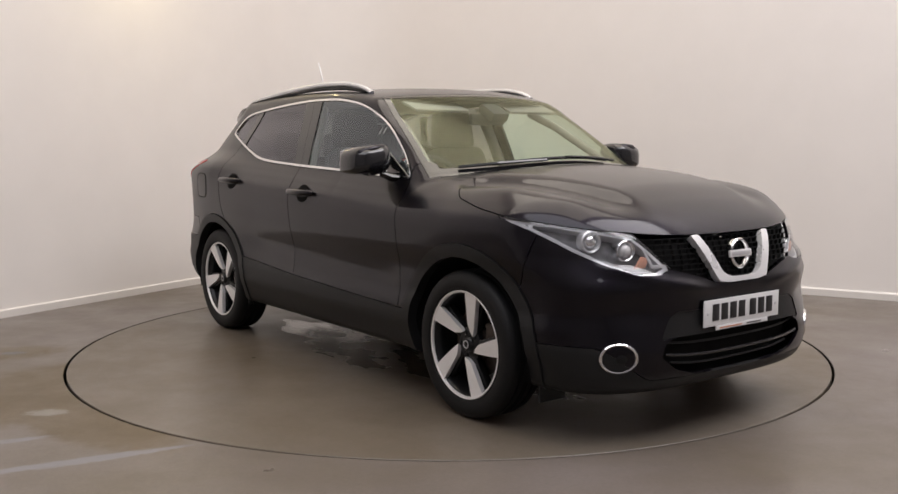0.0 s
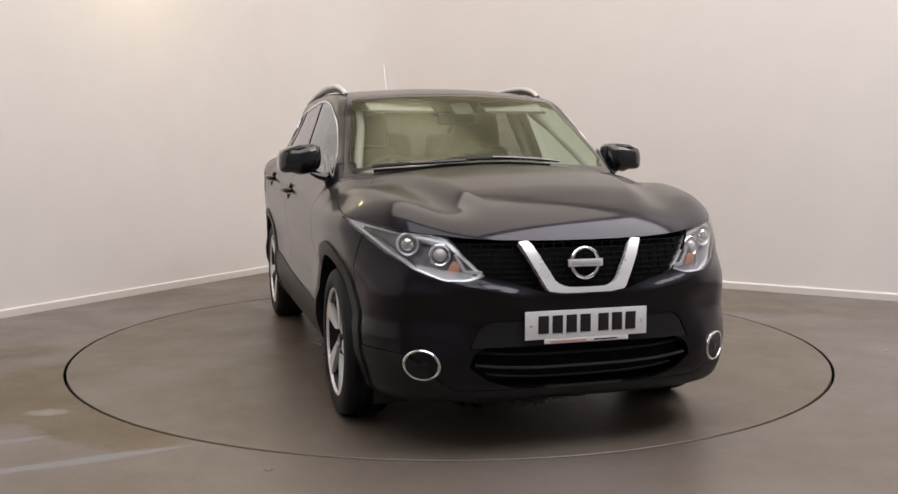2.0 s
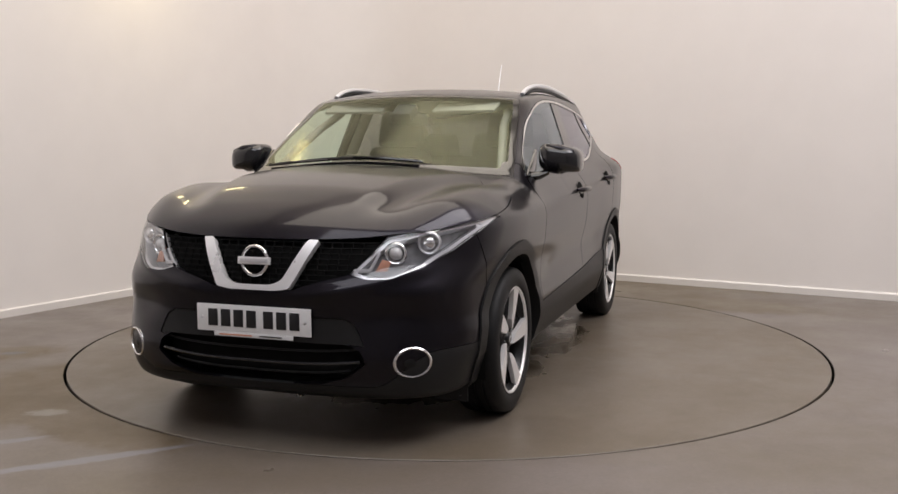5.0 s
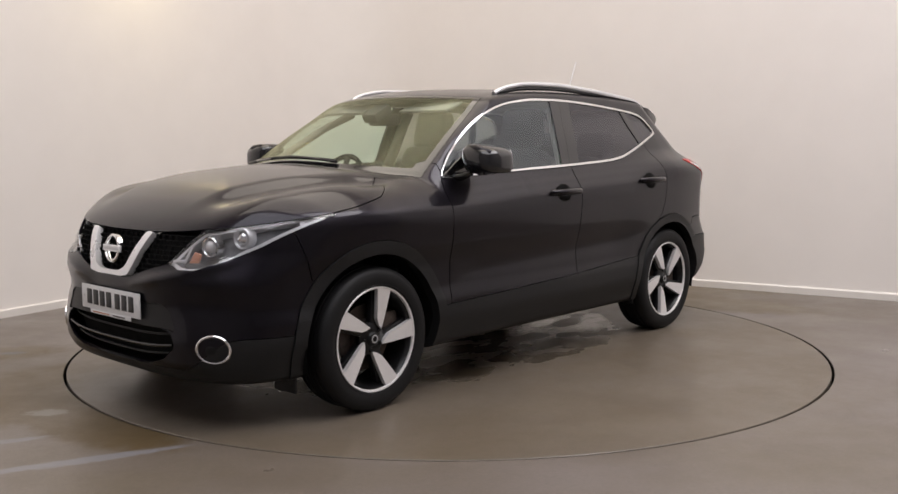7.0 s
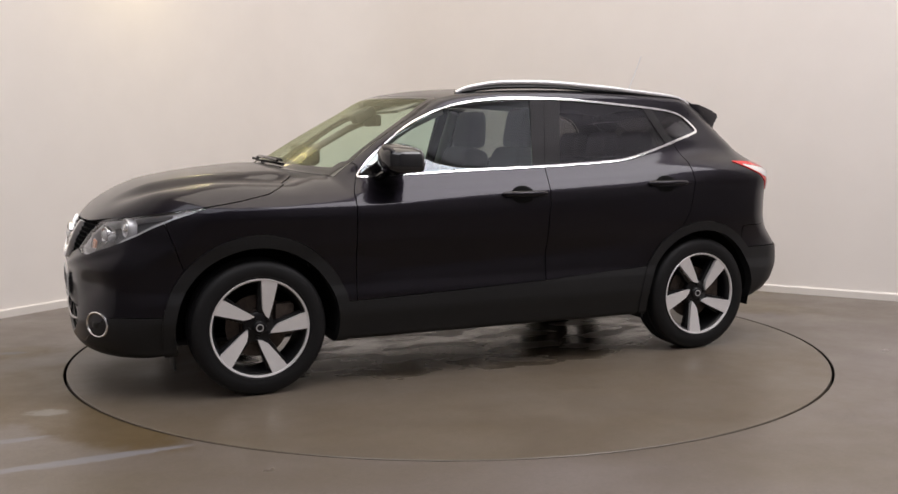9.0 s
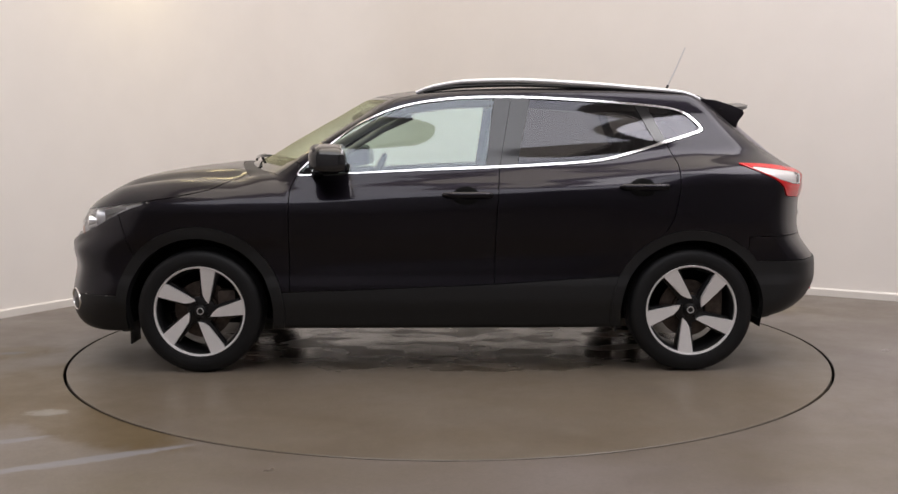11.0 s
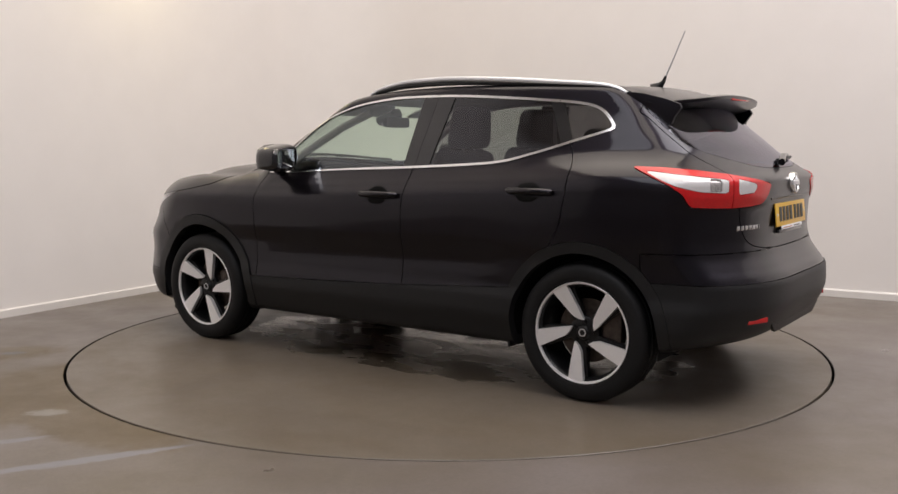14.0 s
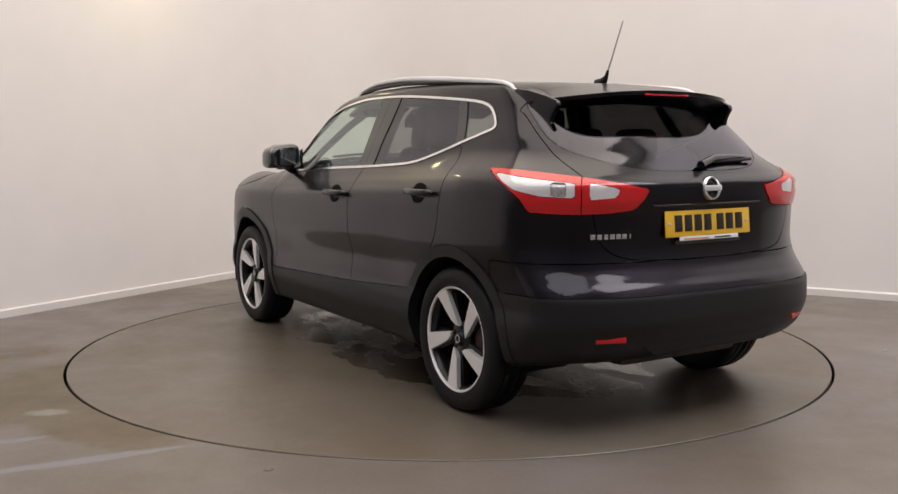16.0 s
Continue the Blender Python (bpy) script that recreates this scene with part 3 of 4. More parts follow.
arches = [SKIN.take(lambda P: np.maximum(np.maximum(wheel_r(P, x0) - r, hard_side(P)), P[:, 2] - 1.0)) for x0, r in ((WHEEL_X, 0.458), (-WHEEL_X, 0.436))]

# side windows
upper = lambda P: np.maximum(0.45 - P[:, 1], 1.0 - P[:, 2])
dlo = SKIN.take(lambda P: np.maximum(poly_sd(xz(P), DLO), upper(P)))
keep = SKIN.rest
SKIN.rest = dlo
BP = line([1.09, 1.5], [-0.212, -0.268])      # rear edge of the front glass
BQ = line([1.09, 1.5], [-0.380, -0.470])      # front edge of the rear glass
BS = line([1.09, 1.5], [-0.288, -0.363])      # seam between the doors
RS = line([1.10, 1.231, 1.448], [-1.25, -1.195, -1.084])   # rear edge of the rear door
ring = SKIN.take(lambda P: np.where(poly_sd(xz(P), DLO) > -0.2, -poly_sd(xz(P), DLO) - (0.0145 - 0.006 * sstep(-0.1, 0.5, P[:, 0])), -0.2))
front_glass = SKIN.take(lambda P: BP(P[:, 2]) - P[:, 0])
bpillar_f = SKIN.take(lambda P: BS(P[:, 2]) - P[:, 0])
bpillar_r = SKIN.take(lambda P: BQ(P[:, 2]) - P[:, 0])
rear_glass = SKIN.take(lambda P: RS(P[:, 2]) + 0.055 - P[:, 0])
rear_post = SKIN.take(lambda P: RS(P[:, 2]) - 0.012 - P[:, 0])
quarter = SKIN.rest
SKIN.rest = ring
chrome_f = SKIN.take(lambda P: BS(P[:, 2]) - P[:, 0])
chrome_r = SKIN.take(lambda P: RS(P[:, 2]) - P[:, 0])
chrome_q = SKIN.rest
SKIN.rest = keep

# windscreen
SCREEN_EDGE = line([0.44, 0.6, 1.16], [0.597, 0.632, 0.738])
screen_f = lambda P: np.maximum(np.maximum(0.445 - screen_x(P), screen_x(P) - 1.16), np.maximum(P[:, 1] - SCREEN_EDGE(screen_x(P)), 0.9 - P[:, 2]))
screen_all = SKIN.take(screen_f)
keep = SKIN.rest
SKIN.rest = screen_all
screen = SKIN.take(lambda P: screen_f(P) + 0.028 + 0.03 * (screen_x(P) > 1.05))
frit = SKIN.rest
SKIN.rest = keep

# bonnet, lamps, grille, front openings
cowl = SKIN.take(lambda P: np.maximum(np.maximum(1.16 - screen_x(P), P[:, 0] + 0.30 * P[:, 1] ** 2 - 1.205), np.maximum(P[:, 1] - 0.70, 0.9 - P[:, 2])))
bonnet = SKIN.take(lambda P: np.maximum(np.maximum(GAPZ(P[:, 0]) - P[:, 2], 1.0 - P[:, 0]), P[:, 2] - 1.2))
ahead = lambda P: 1.3 - P[:, 0]
headlamp = SKIN.take(lambda P: np.maximum(poly_sd(yz(P), HEADLAMP), 1.56 - P[:, 0]))
grille = SKIN.take(lambda P: np.maximum(poly_sd(yz(P), GRILLE), ahead(P)))
intake = SKIN.take(lambda P: np.maximum(poly_sd(yz(P), INTAKE), ahead(P)))
centre_panel = SKIN.take(lambda P: np.maximum(poly_sd(yz(P), PANEL), ahead(P)))
front_lip = SKIN.take(lambda P: np.maximum(P[:, 2] - (0.275 + 0.14 * sstep(0.50, 0.74, P[:, 1])), 1.4 - P[:, 0]))
front_bumper = SKIN.take(lambda P: np.maximum(P[:, 2] - 0.86, 1.60 + 0.35 * (P[:, 2] - 0.42) - P[:, 0]))

# tail
rear_glass_all = SKIN.take(lambda P: np.maximum(poly_sd(yz(P), REARGLASS), P[:, 0] + 1.5))


def wrap(P):
    return np.stack([np.degrees(np.arctan2(P[:, 1], -(P[:, 0] + 1.2))), P[:, 2]], 1)


def lamp_sd(P):
    q = wrap(P) * [0.0135, 1]
    return poly_sd(q, [(a * 0.0135, z) for a, z in TAILLAMP])


taillamp = SKIN.take(lambda P: np.maximum(lamp_sd(P), P[:, 0] + 1.35))
rear_valance = SKIN.take(lambda P: np.maximum(P[:, 2] - 0.60, P[:, 0] + 1.35))
GATE = smooth_line([(-0.8, 0.735), (0.0, 0.732), (0.30, 0.738), (0.47, 0.755), (0.55, 0.80), (0.585, 0.87), (0.60, 0.95), (0.61, 1.06), (0.625, 1.15), (0.63, 1.25), (0.62, 1.36), (0.60, 1.6), (-0.8, 1.6)], 3)
tailgate = SKIN.take(lambda P: np.maximum(poly_sd(yz(P), GATE), P[:, 0] + 1.50))
rear_bumper = SKIN.take(lambda P: np.maximum(P[:, 2] - 0.735, P[:, 0] + 1.62))

# doors and sills
SILL = line([-0.95, -0.875, -0.26, 0.47, 0.86], [0.525, 0.519, 0.479, 0.452, 0.44])
sill = SKIN.take(lambda P: np.maximum(np.maximum(P[:, 2] - SILL(P[:, 0]), hard_side(P)), np.abs(P[:, 0]) - 1.25))
FS = line([0.3, 0.4, 0.71, 0.99, 1.066, 1.1], [0.830, 0.833, 0.833, 0.830, 0.80, 0.78])
MS = line([0.35, 0.785, 1.096], [-0.258, -0.267, -0.289])
RS2 = line([0.4, 0.6, 0.79, 0.84, 1.0, 1.12, 1.231], [-0.95, -1.06, -1.19, -1.215, -1.246, -1.243, -1.195])
lower = lambda P: np.maximum(np.maximum(hard_side(P), P[:, 2] - 1.26), 0.3 - P[:, 2])
DLOTOP = lambda P: P[:, 2] - np.interp(P[:, 0], [-1.41, -1.3, -1.05, -0.81, -0.14, 0.8], [1.31, 1.25, 1.19, 1.13, 1.092, 1.066])
front_door = SKIN.take(lambda P: np.maximum(np.maximum(lower(P), DLOTOP(P)), np.maximum(P[:, 0] - FS(P[:, 2]), MS(P[:, 2]) - P[:, 0])))
rear_door = SKIN.take(lambda P: np.maximum(np.maximum(lower(P), DLOTOP(P)), np.maximum(P[:, 0] - MS(P[:, 2]), RS2(P[:, 2]) - P[:, 0])))
floor_pan = SKIN.take(lambda P: P[:, 2] - 0.262)
wing = SKIN.take(lambda P: np.maximum(1.0 * (0.79 - P[:, 0]), P[:, 2] - 1.13))
body = SKIN.rest

panel("body", body, PAINT, car, "LR")
panel("front_wing", wing, PAINT, car, "L")
panel("front_wing", wing, PAINT, car, "R")
panel("underbody", floor_pan, PLASTIC, car, "LR", inset=0, flange=0, label="black underbody")
panel("bonnet", bonnet, PAINT, car, "LR", offset=0.002)
panel("cowl", cowl, PLASTIC, car, "LR", inset=0, label="black plastic cowl")
panel("front_bumper", front_bumper, PAINT, car, "LR")
panel("lower_lip", front_lip, PLASTIC, car, "LR", inset=0.001, label="black textured plastic lip")
panel("centre_panel", centre_panel, PLASTIC, car, "LR", offset=-0.004, inset=0, label="black plastic panel behind the number plate")
windscreen = panel("windscreen", screen, SCREENGLASS, car, "LR", inset=0, flange=0, label="clear laminated windscreen")[0]
windscreen.visible_shadow = False
panel("screen_border", frit, GLOSS, windscreen, "LR", inset=0.0005, flange=0.006, label="black printed border")
rear_bumper_ob = panel("rear_bumper", rear_bumper, PAINT, car, "LR")
panel("rear_valance", rear_valance, PLASTIC, car, "LR", offset=0.006, inset=0.001, label="black textured plastic valance")
gate = panel("tailgate", tailgate, PAINT, car, "LR")[0]
rw = panel("rear_window", rear_glass_all, TAILGLASS, gate, "LR", inset=0.001, flange=0.004, label="dark tinted rear window")[0]
rw.visible_shadow = False
for s in "LR":
    for polys, gl, bp, ch, nm in ((front_door, front_glass, bpillar_f, chrome_f, 0), (rear_door, rear_glass, bpillar_r, chrome_r, 1)):
        d = panel("rear_door" if nm else "front_door", polys, PAINT, car, s)[0]
        g = panel("window", gl, PRIVACY if nm else GLASS, d, s, inset=0, flange=0.003, offset=-0.006, label="dark privacy glass" if nm else "clear side glass")[0]
        g.visible_shadow = False
        panel("window_post", bp, GLOSS, d, s, offset=-0.002, inset=0.001, label="gloss black post")
        panel("chrome_strip", ch, CHROME, d, s, offset=0.003, inset=0.0012, flange=0.01, label="bright chrome window surround")
        if nm:
            panel("window_post", rear_post, GLOSS, d, s, offset=-0.002, inset=0.001, label="gloss black post")
    q = panel("quarter_window", quarter, PRIVACY, car, s, inset=0, flange=0.003, offset=-0.006, label="dark privacy glass")[0]
    panel("chrome_strip", chrome_q, CHROME, q, s, offset=0.003, inset=0.0012, flange=0.01, label="bright chrome window surround")
    panel("sill", sill, PLASTIC, car, s, offset=0.004, inset=0.001, label="black textured plastic sill cladding")
    for a in arches:
        panel("wheel_arch_trim", a, PLASTIC, car, s, offset=0.009, inset=0.0, flange=0.05, label="black textured plastic wheel arch trim")


# ---- the car's fittings ----
def solve(axis, lo, hi, **at):
    """Where the skin lies along one axis, between lo (inside) and hi (outside)."""
    p = [at.get(k, 0.0) for k in "xyz"]
    for _ in range(26):
        m = (lo + hi) / 2
        p["xyz".index(axis)] = m
        if field(np.array([p]))[0] < 0:
            lo = m
        else:
            hi = m
    return (lo + hi) / 2


def nose_x(y, z):
    return solve("x", 1.0, 2.6, y=y, z=z)


def tail_x(y, z):
    return solve("x", -1.0, -2.6, y=y, z=z)


def flank_y(x, z):
    return solve("y", 0.2, 1.3, x=x, z=z)


def roof_z(x, y):
    return solve("z", 0.6, 1.9, x=x, y=y)


def split(polys, fn):
    return SKIN.cut(polys, fn(SKIN.V))


def face_at(p, out):
    """A frame at p whose y looks along out and whose z is near upright."""
    o = Vector(out).normalized()
    s = o.cross(Vector((0, 0, 1))).normalized()
    u = s.cross(o)
    return Matrix.Translation(p) @ Matrix((s, o, u)).transposed().to_4x4()


# nose
V_SHAPE = [(0.264, 0.842), (0.214, 0.842), (0.128, 0.69), (0.10, 0.674), (0.07, 0.668), (-0.1, 0.666), (-0.1, 0.633), (0.115, 0.634), (0.146, 0.641), (0.170, 0.664)]
emblem_v, mesh_area = split(grille, lambda P: poly_sd(yz(P), V_SHAPE))
panel("grille_v", emblem_v, VCHROME, car, "LR", offset=0.016, inset=0.001, flange=0.03, label="broad chrome V across the grille")
grille_ob = panel("grille", mesh_area, PIT, car, "LR", offset=-0.035, inset=0, flange=0, label="black honeycomb grille")[0]


def grille_mesh():
    for z in np.arange(0.668, 0.85, 0.021):
        edge = np.interp(z, [0.64, 0.655, 0.69, 0.722, 0.79, 0.862], [0.08, 0.17, 0.28, 0.40, 0.465, 0.525])
        for s in (1, -1):
            ys = np.linspace(0.0, edge - 0.01, 9)
            bm = tube([(nose_x(y, z) - 0.014, s * y, z) for y in ys], 0.0034, 5)
            part("grille_bar", bm, PIT, grille_ob)
    k = 0
    for z in np.arange(0.668, 0.83, 0.021):
        edge = np.interp(z, [0.64, 0.655, 0.69, 0.722, 0.79, 0.862], [0.08, 0.17, 0.28, 0.40, 0.465, 0.525]) - 0.02
        b2 = bmesh.new()
        for y in np.arange(-edge + (0.02 if k % 2 else 0.0), edge, 0.042):
            x = nose_x(abs(y), z + 0.01) - 0.014
            box(0.012, 0.004, 0.021, Matrix.Translation((x, y, z + 0.0105)), 0, b2)
        tagged(part("grille_web", b2, PIT, grille_ob), kind="stuff")
        k += 1


grille_mesh()
panel("intake_backing", intake, PIT, car, "LR", offset=-0.07, inset=0, flange=0, label="dark air intake")
for z0, rr, m0 in ((0.405, 0.005, PLASTIC), (0.358, 0.007, GLOSS), (0.315, 0.005, PLASTIC)):
    half = float(np.interp(z0, [0.28, 0.315, 0.37, 0.42], [0.30, 0.40, 0.465, 0.45]))
    part("intake_bar", tube([(nose_x(abs(y), z0) - (0.012 if m0 is GLOSS else 0.035), y, z0 + 0.02 * (abs(y) / half) ** 3) for y in np.linspace(-half, half, 21)], rr, 8), m0, car)


def roundel(x, z, r, out, bar, thick, parent_name, rod):
    """A plain ring with a plain bar across it."""
    f = face_at((x, 0, z), out)
    ob = part(parent_name, lathe([(r, 0.008), (r - rod * 0.3, 0.013), (r - rod * 0.7, 0.013), (r - rod, 0.006), (r - rod, -0.01), (r, -0.01)], 48, f, close=True), CHROME, car, "chrome ring badge with a plain bar")
    part("badge_bar", box(bar, 0.012, thick, f @ Matrix.Translation((0, 0.009, 0)), 0.003), VCHROME, ob)
    part("badge_inlay", box(bar * 0.86, 0.004, thick * 0.5, f @ Matrix.Translation((0, 0.0145, 0)), 0.001), SATIN, ob)


nb = nose_x(0, 0.762)
roundel(nb + 0.012, 0.762, 0.065, (1, 0, 0.12), 0.146, 0.030, "badge", 0.016)


def number_plate(x, z, out, mat, name, colour):
    f = face_at((x, 0, z), out)
    ob = part("number_plate", box(0.52, 0.006, 0.112, f, 0.0025), mat, car, colour + " number plate with plain black bars")
    for u in (-0.196, -0.137, -0.078, -0.019, 0.058, 0.117, 0.176):
        part("plate_bar", box(0.044, 0.002, 0.070, f @ Matrix.Translation((-u - 0.012, 0.0042, 0.002)), 0.0006), INK, ob)
    for u in (-0.235, 0.235):
        part("plate_screw", lathe([(0.0, 0.003), (0.006, 0.002), (0.007, 0.0)], 12, f @ Matrix.Translation((u, 0.003, 0))), SATIN, ob)
    part("plate_strip", box(0.36, 0.004, 0.018, f @ Matrix.Translation((0, 0.002, -0.065)), 0.001), PLATEW, ob, "white strip under the plate")
    part("strip_bar", box(0.15, 0.002, 0.006, f @ Matrix.Translation((0.08, 0.0046, -0.066)), 0), ORANGE, ob)
    part("strip_bar", box(0.10, 0.002, 0.005, f @ Matrix.Translation((-0.08, 0.0046, -0.066)), 0), INK, ob)


number_plate(2.168, 0.526, (1, 0, 0.0), PLATEW, "front", "white")

for s in (1, -1):
    # fog lamps
    y, z = 0.642, 0.374
    x = nose_x(y, z)
    f = face_at((x - 0.010, s * y, z), (1, s * 0.68, -0.05)) @ Matrix.Diagonal((1.2, 1, 0.95, 1))
    fog = part("fog_lamp", lathe([(0.066, -0.03), (0.066, 0.006), (0.062, 0.010), (0.057, 0.008), (0.054, 0.0), (0.053, -0.03)], 40, f, close=True), CHROME, car, "round fog lamp in a chrome ring")
    part("fog_recess", lathe([(0.056, 0.002), (0.048, 0.0005), (0.0, 0.0005)], 32, f), GLOSS, fog)
    part("fog_lens", lathe([(0.026, 0.001), (0.024, 0.006), (0.014, 0.010), (0.0, 0.011)], 24, f @ Matrix.Translation((0.008 * s, 0, -0.004))), DARKALLOY, fog)

lamp_rim, lamp_inner = split(headlamp, lambda P: -poly_sd(yz(P), HEADLAMP) - 0.013)
brow, lamp_rim2 = split(lamp_rim, lambda P: (0.862 + 0.2 * (P[:, 1] - 0.53)) - P[:, 2])
for s in "LR":
    k = 1 if s == "L" else -1
    lens = panel("headlight", headlamp, LENS, car, s, inset=0.001, flange=0.004, label="clear headlight lens")[0]
    lens.visible_shadow = False
    panel("housing", headlamp, LAMPGREY, lens, s, offset=-0.075, inset=0, flange=0)
    panel("housing_rim", lamp_rim2, SATIN, lens, s, offset=-0.02, inset=0, flange=0.05, label="silver lamp surround")
    panel("light_brow", brow, WHITELENS, lens, s, offset=-0.012, inset=0, flange=0.02, label="white daytime light strip")
    for nm, y, z, r in (("projector", 0.662, 0.832, 0.047), ("reflector", 0.553, 0.795, 0.045)):
        x = nose_x(y, z) - 0.035
        f = face_at((x, k * y, z), (1, k * 0.25, 0.02))
        pr = part(nm, lathe([(r, -0.04), (r, 0.0), (r - 0.004, 0.004), (r - 0.010, 0.001), (r - 0.014, -0.008), (r * 0.62, -0.03), (0.0, -0.034)], 36, f), CHROME if nm == "reflector" else SATIN, lens)
        part("bulb_lens", lathe([(r * 0.62, -0.012), (r * 0.58, 0.0), (r * 0.4, 0.009), (r * 0.2, 0.013), (0.0, 0.014)], 24, f), MIRROR if nm == "projector" else WHITELENS, lens)
    x = nose_x(0.50, 0.742) - 0.03
    part("indicator", prism([(-0.035, 0.02), (0.0, 0.03), (0.03, -0.02), (-0.02, -0.018)], 0.01, face_at((x, k * 0.515, 0.745), (1, k * 0.3, 0)), 0.003), ORANGE, lens)
    x = nose_x(0.47, 0.735) - 0.022
    part("lamp_fin", prism([(-0.055, -0.02), (0.02, -0.018), (0.06, 0.06), (0.05, 0.062), (0.012, -0.004), (-0.05, -0.006)], 0.01, face_at((x, k * 0.455, 0.742), (1, k * 0.3, 0.1)) @ Matrix.Diagonal((-k, 1, 1, 1)), 0.002), SATIN, lens)

# tail lamps
WHITE1 = [(63.5, 1.107), (55, 1.088), (42, 1.064), (42, 1.006), (50, 1.014), (56, 1.038), (60.5, 1.076)]
WHITE2 = [(38.6, 1.066), (31.0, 1.044), (32.0, 1.006), (38.6, 0.998)]
outer, innerl = split(taillamp, lambda P: (40.5 - wrap(P)[:, 0]) * 0.0135)


def in_lamp(shape):
    return lambda P: poly_sd(wrap(P) * [0.0135, 1], [(a * 0.0135, z) for a, z in shape])


w1, r1 = split(outer, in_lamp(WHITE1))
w2, r2 = split(innerl, in_lamp(WHITE2))
bulb, w1 = split(w1, in_lamp([(47.5, 1.07), (44, 1.066), (44, 1.012), (47.5, 1.016)]))
for s in "LR":
    for red, white, where in ((r1, w1, car), (r2, w2, gate)):
        tl = panel("tail_light", red, RED, where, s, offset=0.004, inset=0.002, flange=0.02, label="red tail light lens with a white middle")[0]
        if where is car:
            panel("white_lens", white, WHITELENS, tl, s, offset=0.003, inset=0.0003, flange=0.006, label="white reversing lens")
            panel("bulb_window", bulb, FLUTED, tl, s, offset=-0.004, inset=0.0003, flange=0.006)
    panel("reversing_lens", w2, WHITELENS, gate, s, offset=0.003, inset=0.0003, flange=0.006, label="white reversing lens")

tb = tail_x(0, 1.035)
roundel(tb - 0.004, 1.035, 0.052, (-1, 0, 0.12), 0.104, 0.024, "rear_badge", 0.013)
number_plate(tail_x(0, 0.886) - 0.010, 0.886, (-1, 0, 0.10), PLATEY, "rear", "yellow")
part("plate_shelf", box(0.03, 0.40, 0.02, Matrix.Translation((tail_x(0, 0.80) - 0.002, 0, 0.806)), 0.006), GLOSS, gate)
part("tailgate_lip", tube([(tail_x(abs(y), 0.968) + 0.006, y, 0.968 + 0.0 * y) for y in np.linspace(-0.33, 0.33, 15)], 0.012, 8, flat=0.5), PAINT, gate)
for i, w in enumerate((0.03, 0.03, 0.024, 0.03, 0.03, 0.03, 0.008)):
    y = 0.598 - 0.0275 * i
    part("letter_bar", box(w * 0.72, 0.003, 0.021, face_at((tail_x(y, 0.845) - 0.002, y, 0.845), (-1, 0.35, 0)), 0.001), CHROME, gate)
for s in (1, -1):
    y, z = 0.573, 0.427
    part("reflector", box(0.13, 0.008, 0.024, face_at((tail_x(y, z) - 0.006, s * y, z), (-1, s * 0.42, 0)), 0.003), RED, car, "red bumper reflector")
part("tow_panel", prism([(-0.42, 0.02), (-0.36, 0.055), (0.36, 0.055), (0.42, 0.02), (0.34, -0.03), (-0.34, -0.03)], 0.02, face_at((tail_x(0, 0.37) - 0.002, 0, 0.37), (-1, 0, -0.15)), 0.006), PLASTIC, car)


def spoiler():
    ys = np.linspace(-0.585, 0.585, 33)
    vs, fs = [], []
    for y in ys:
        a = abs(y) / 0.585
        tip = -1.782 + 0.05 * a ** 2 + 0.20 * a ** 6
        z_t = 1.466 - 0.045 * a ** 2
        x0 = -1.40
        zr = lambda x: roof_z(x, min(abs(y), 0.56)) + 0.004
        prof = [(x0, zr(x0) - 0.003), (-1.44, zr(-1.44)), (-1.49, zr(-1.49)), (min(-1.575, 0.5 * (tip - 1.53)) if tip < -1.60 else tip + 0.04, 0.5 * zr(-1.58) + 0.5 * z_t + 0.006), (tip + 0.03, z_t + 0.006), (tip, z_t), (tip + 0.003, z_t - 0.016), (tip + 0.04, z_t - 0.032), (tip + 0.10, z_t - 0.050), (tip + 0.16, z_t - 0.055)]
        vs += [(x, y, z) for x, z in prof]
    n = 10
    for i in range(len(ys) - 1):
        for k in range(n - 1):
            fs.append((n * i + k, n * i + k + 1, n * i + n + k + 1, n * i + n + k))
    fs += [tuple(range(n)), tuple(range(len(vs) - n, len(vs)))[::-1]]
    bm = bmesh.new()
    B = [bm.verts.new(v) for v in vs]
    for f in fs:
        bm.faces.new([B[i] for i in f])
    sp = part("spoiler", bm, PAINT, gate, angle=50)
    for s in (1, -1):
        fin = prism([(-1.40, 1.478), (-1.50, 1.468), (-1.60, 1.440), (-1.665, 1.415), (-1.675, 1.395), (-1.64, 1.35), (-1.625, 1.30), (-1.60, 1.27), (-1.55, 1.33), (-1.47, 1.41)], 0.026, Matrix.Translation((0, s * 0.580, 0)), 0.007)
        for v in fin.verts:
            v.co.y -= s * 0.22 * max(0.0, -1.48 - v.co.x)
        part("spoiler_fin", fin, PAINT, sp)
    part("brake_light", box(0.012, 0.27, 0.016, Matrix.Translation((-1.772, 0, 1.449)) @ Matrix.Rotation(radians(20), 4, "Y"), 0.004), RED, sp, "red high brake light")


spoiler()
# rear wiper
arm = tube([(tail_x(0, 1.135) - 0.03, 0.0, 1.135), (tail_x(0.1, 1.16) - 0.035, -0.1, 1.162), (tail_x(0.25, 1.165) - 0.03, -0.25, 1.168), (tail_x(0.36, 1.165) - 0.022, -0.36, 1.166)], [0.018, 0.016, 0.012, 0.006], 10)
wip = part("rear_wiper", arm, GLOSS, gate, "black rear wiper")
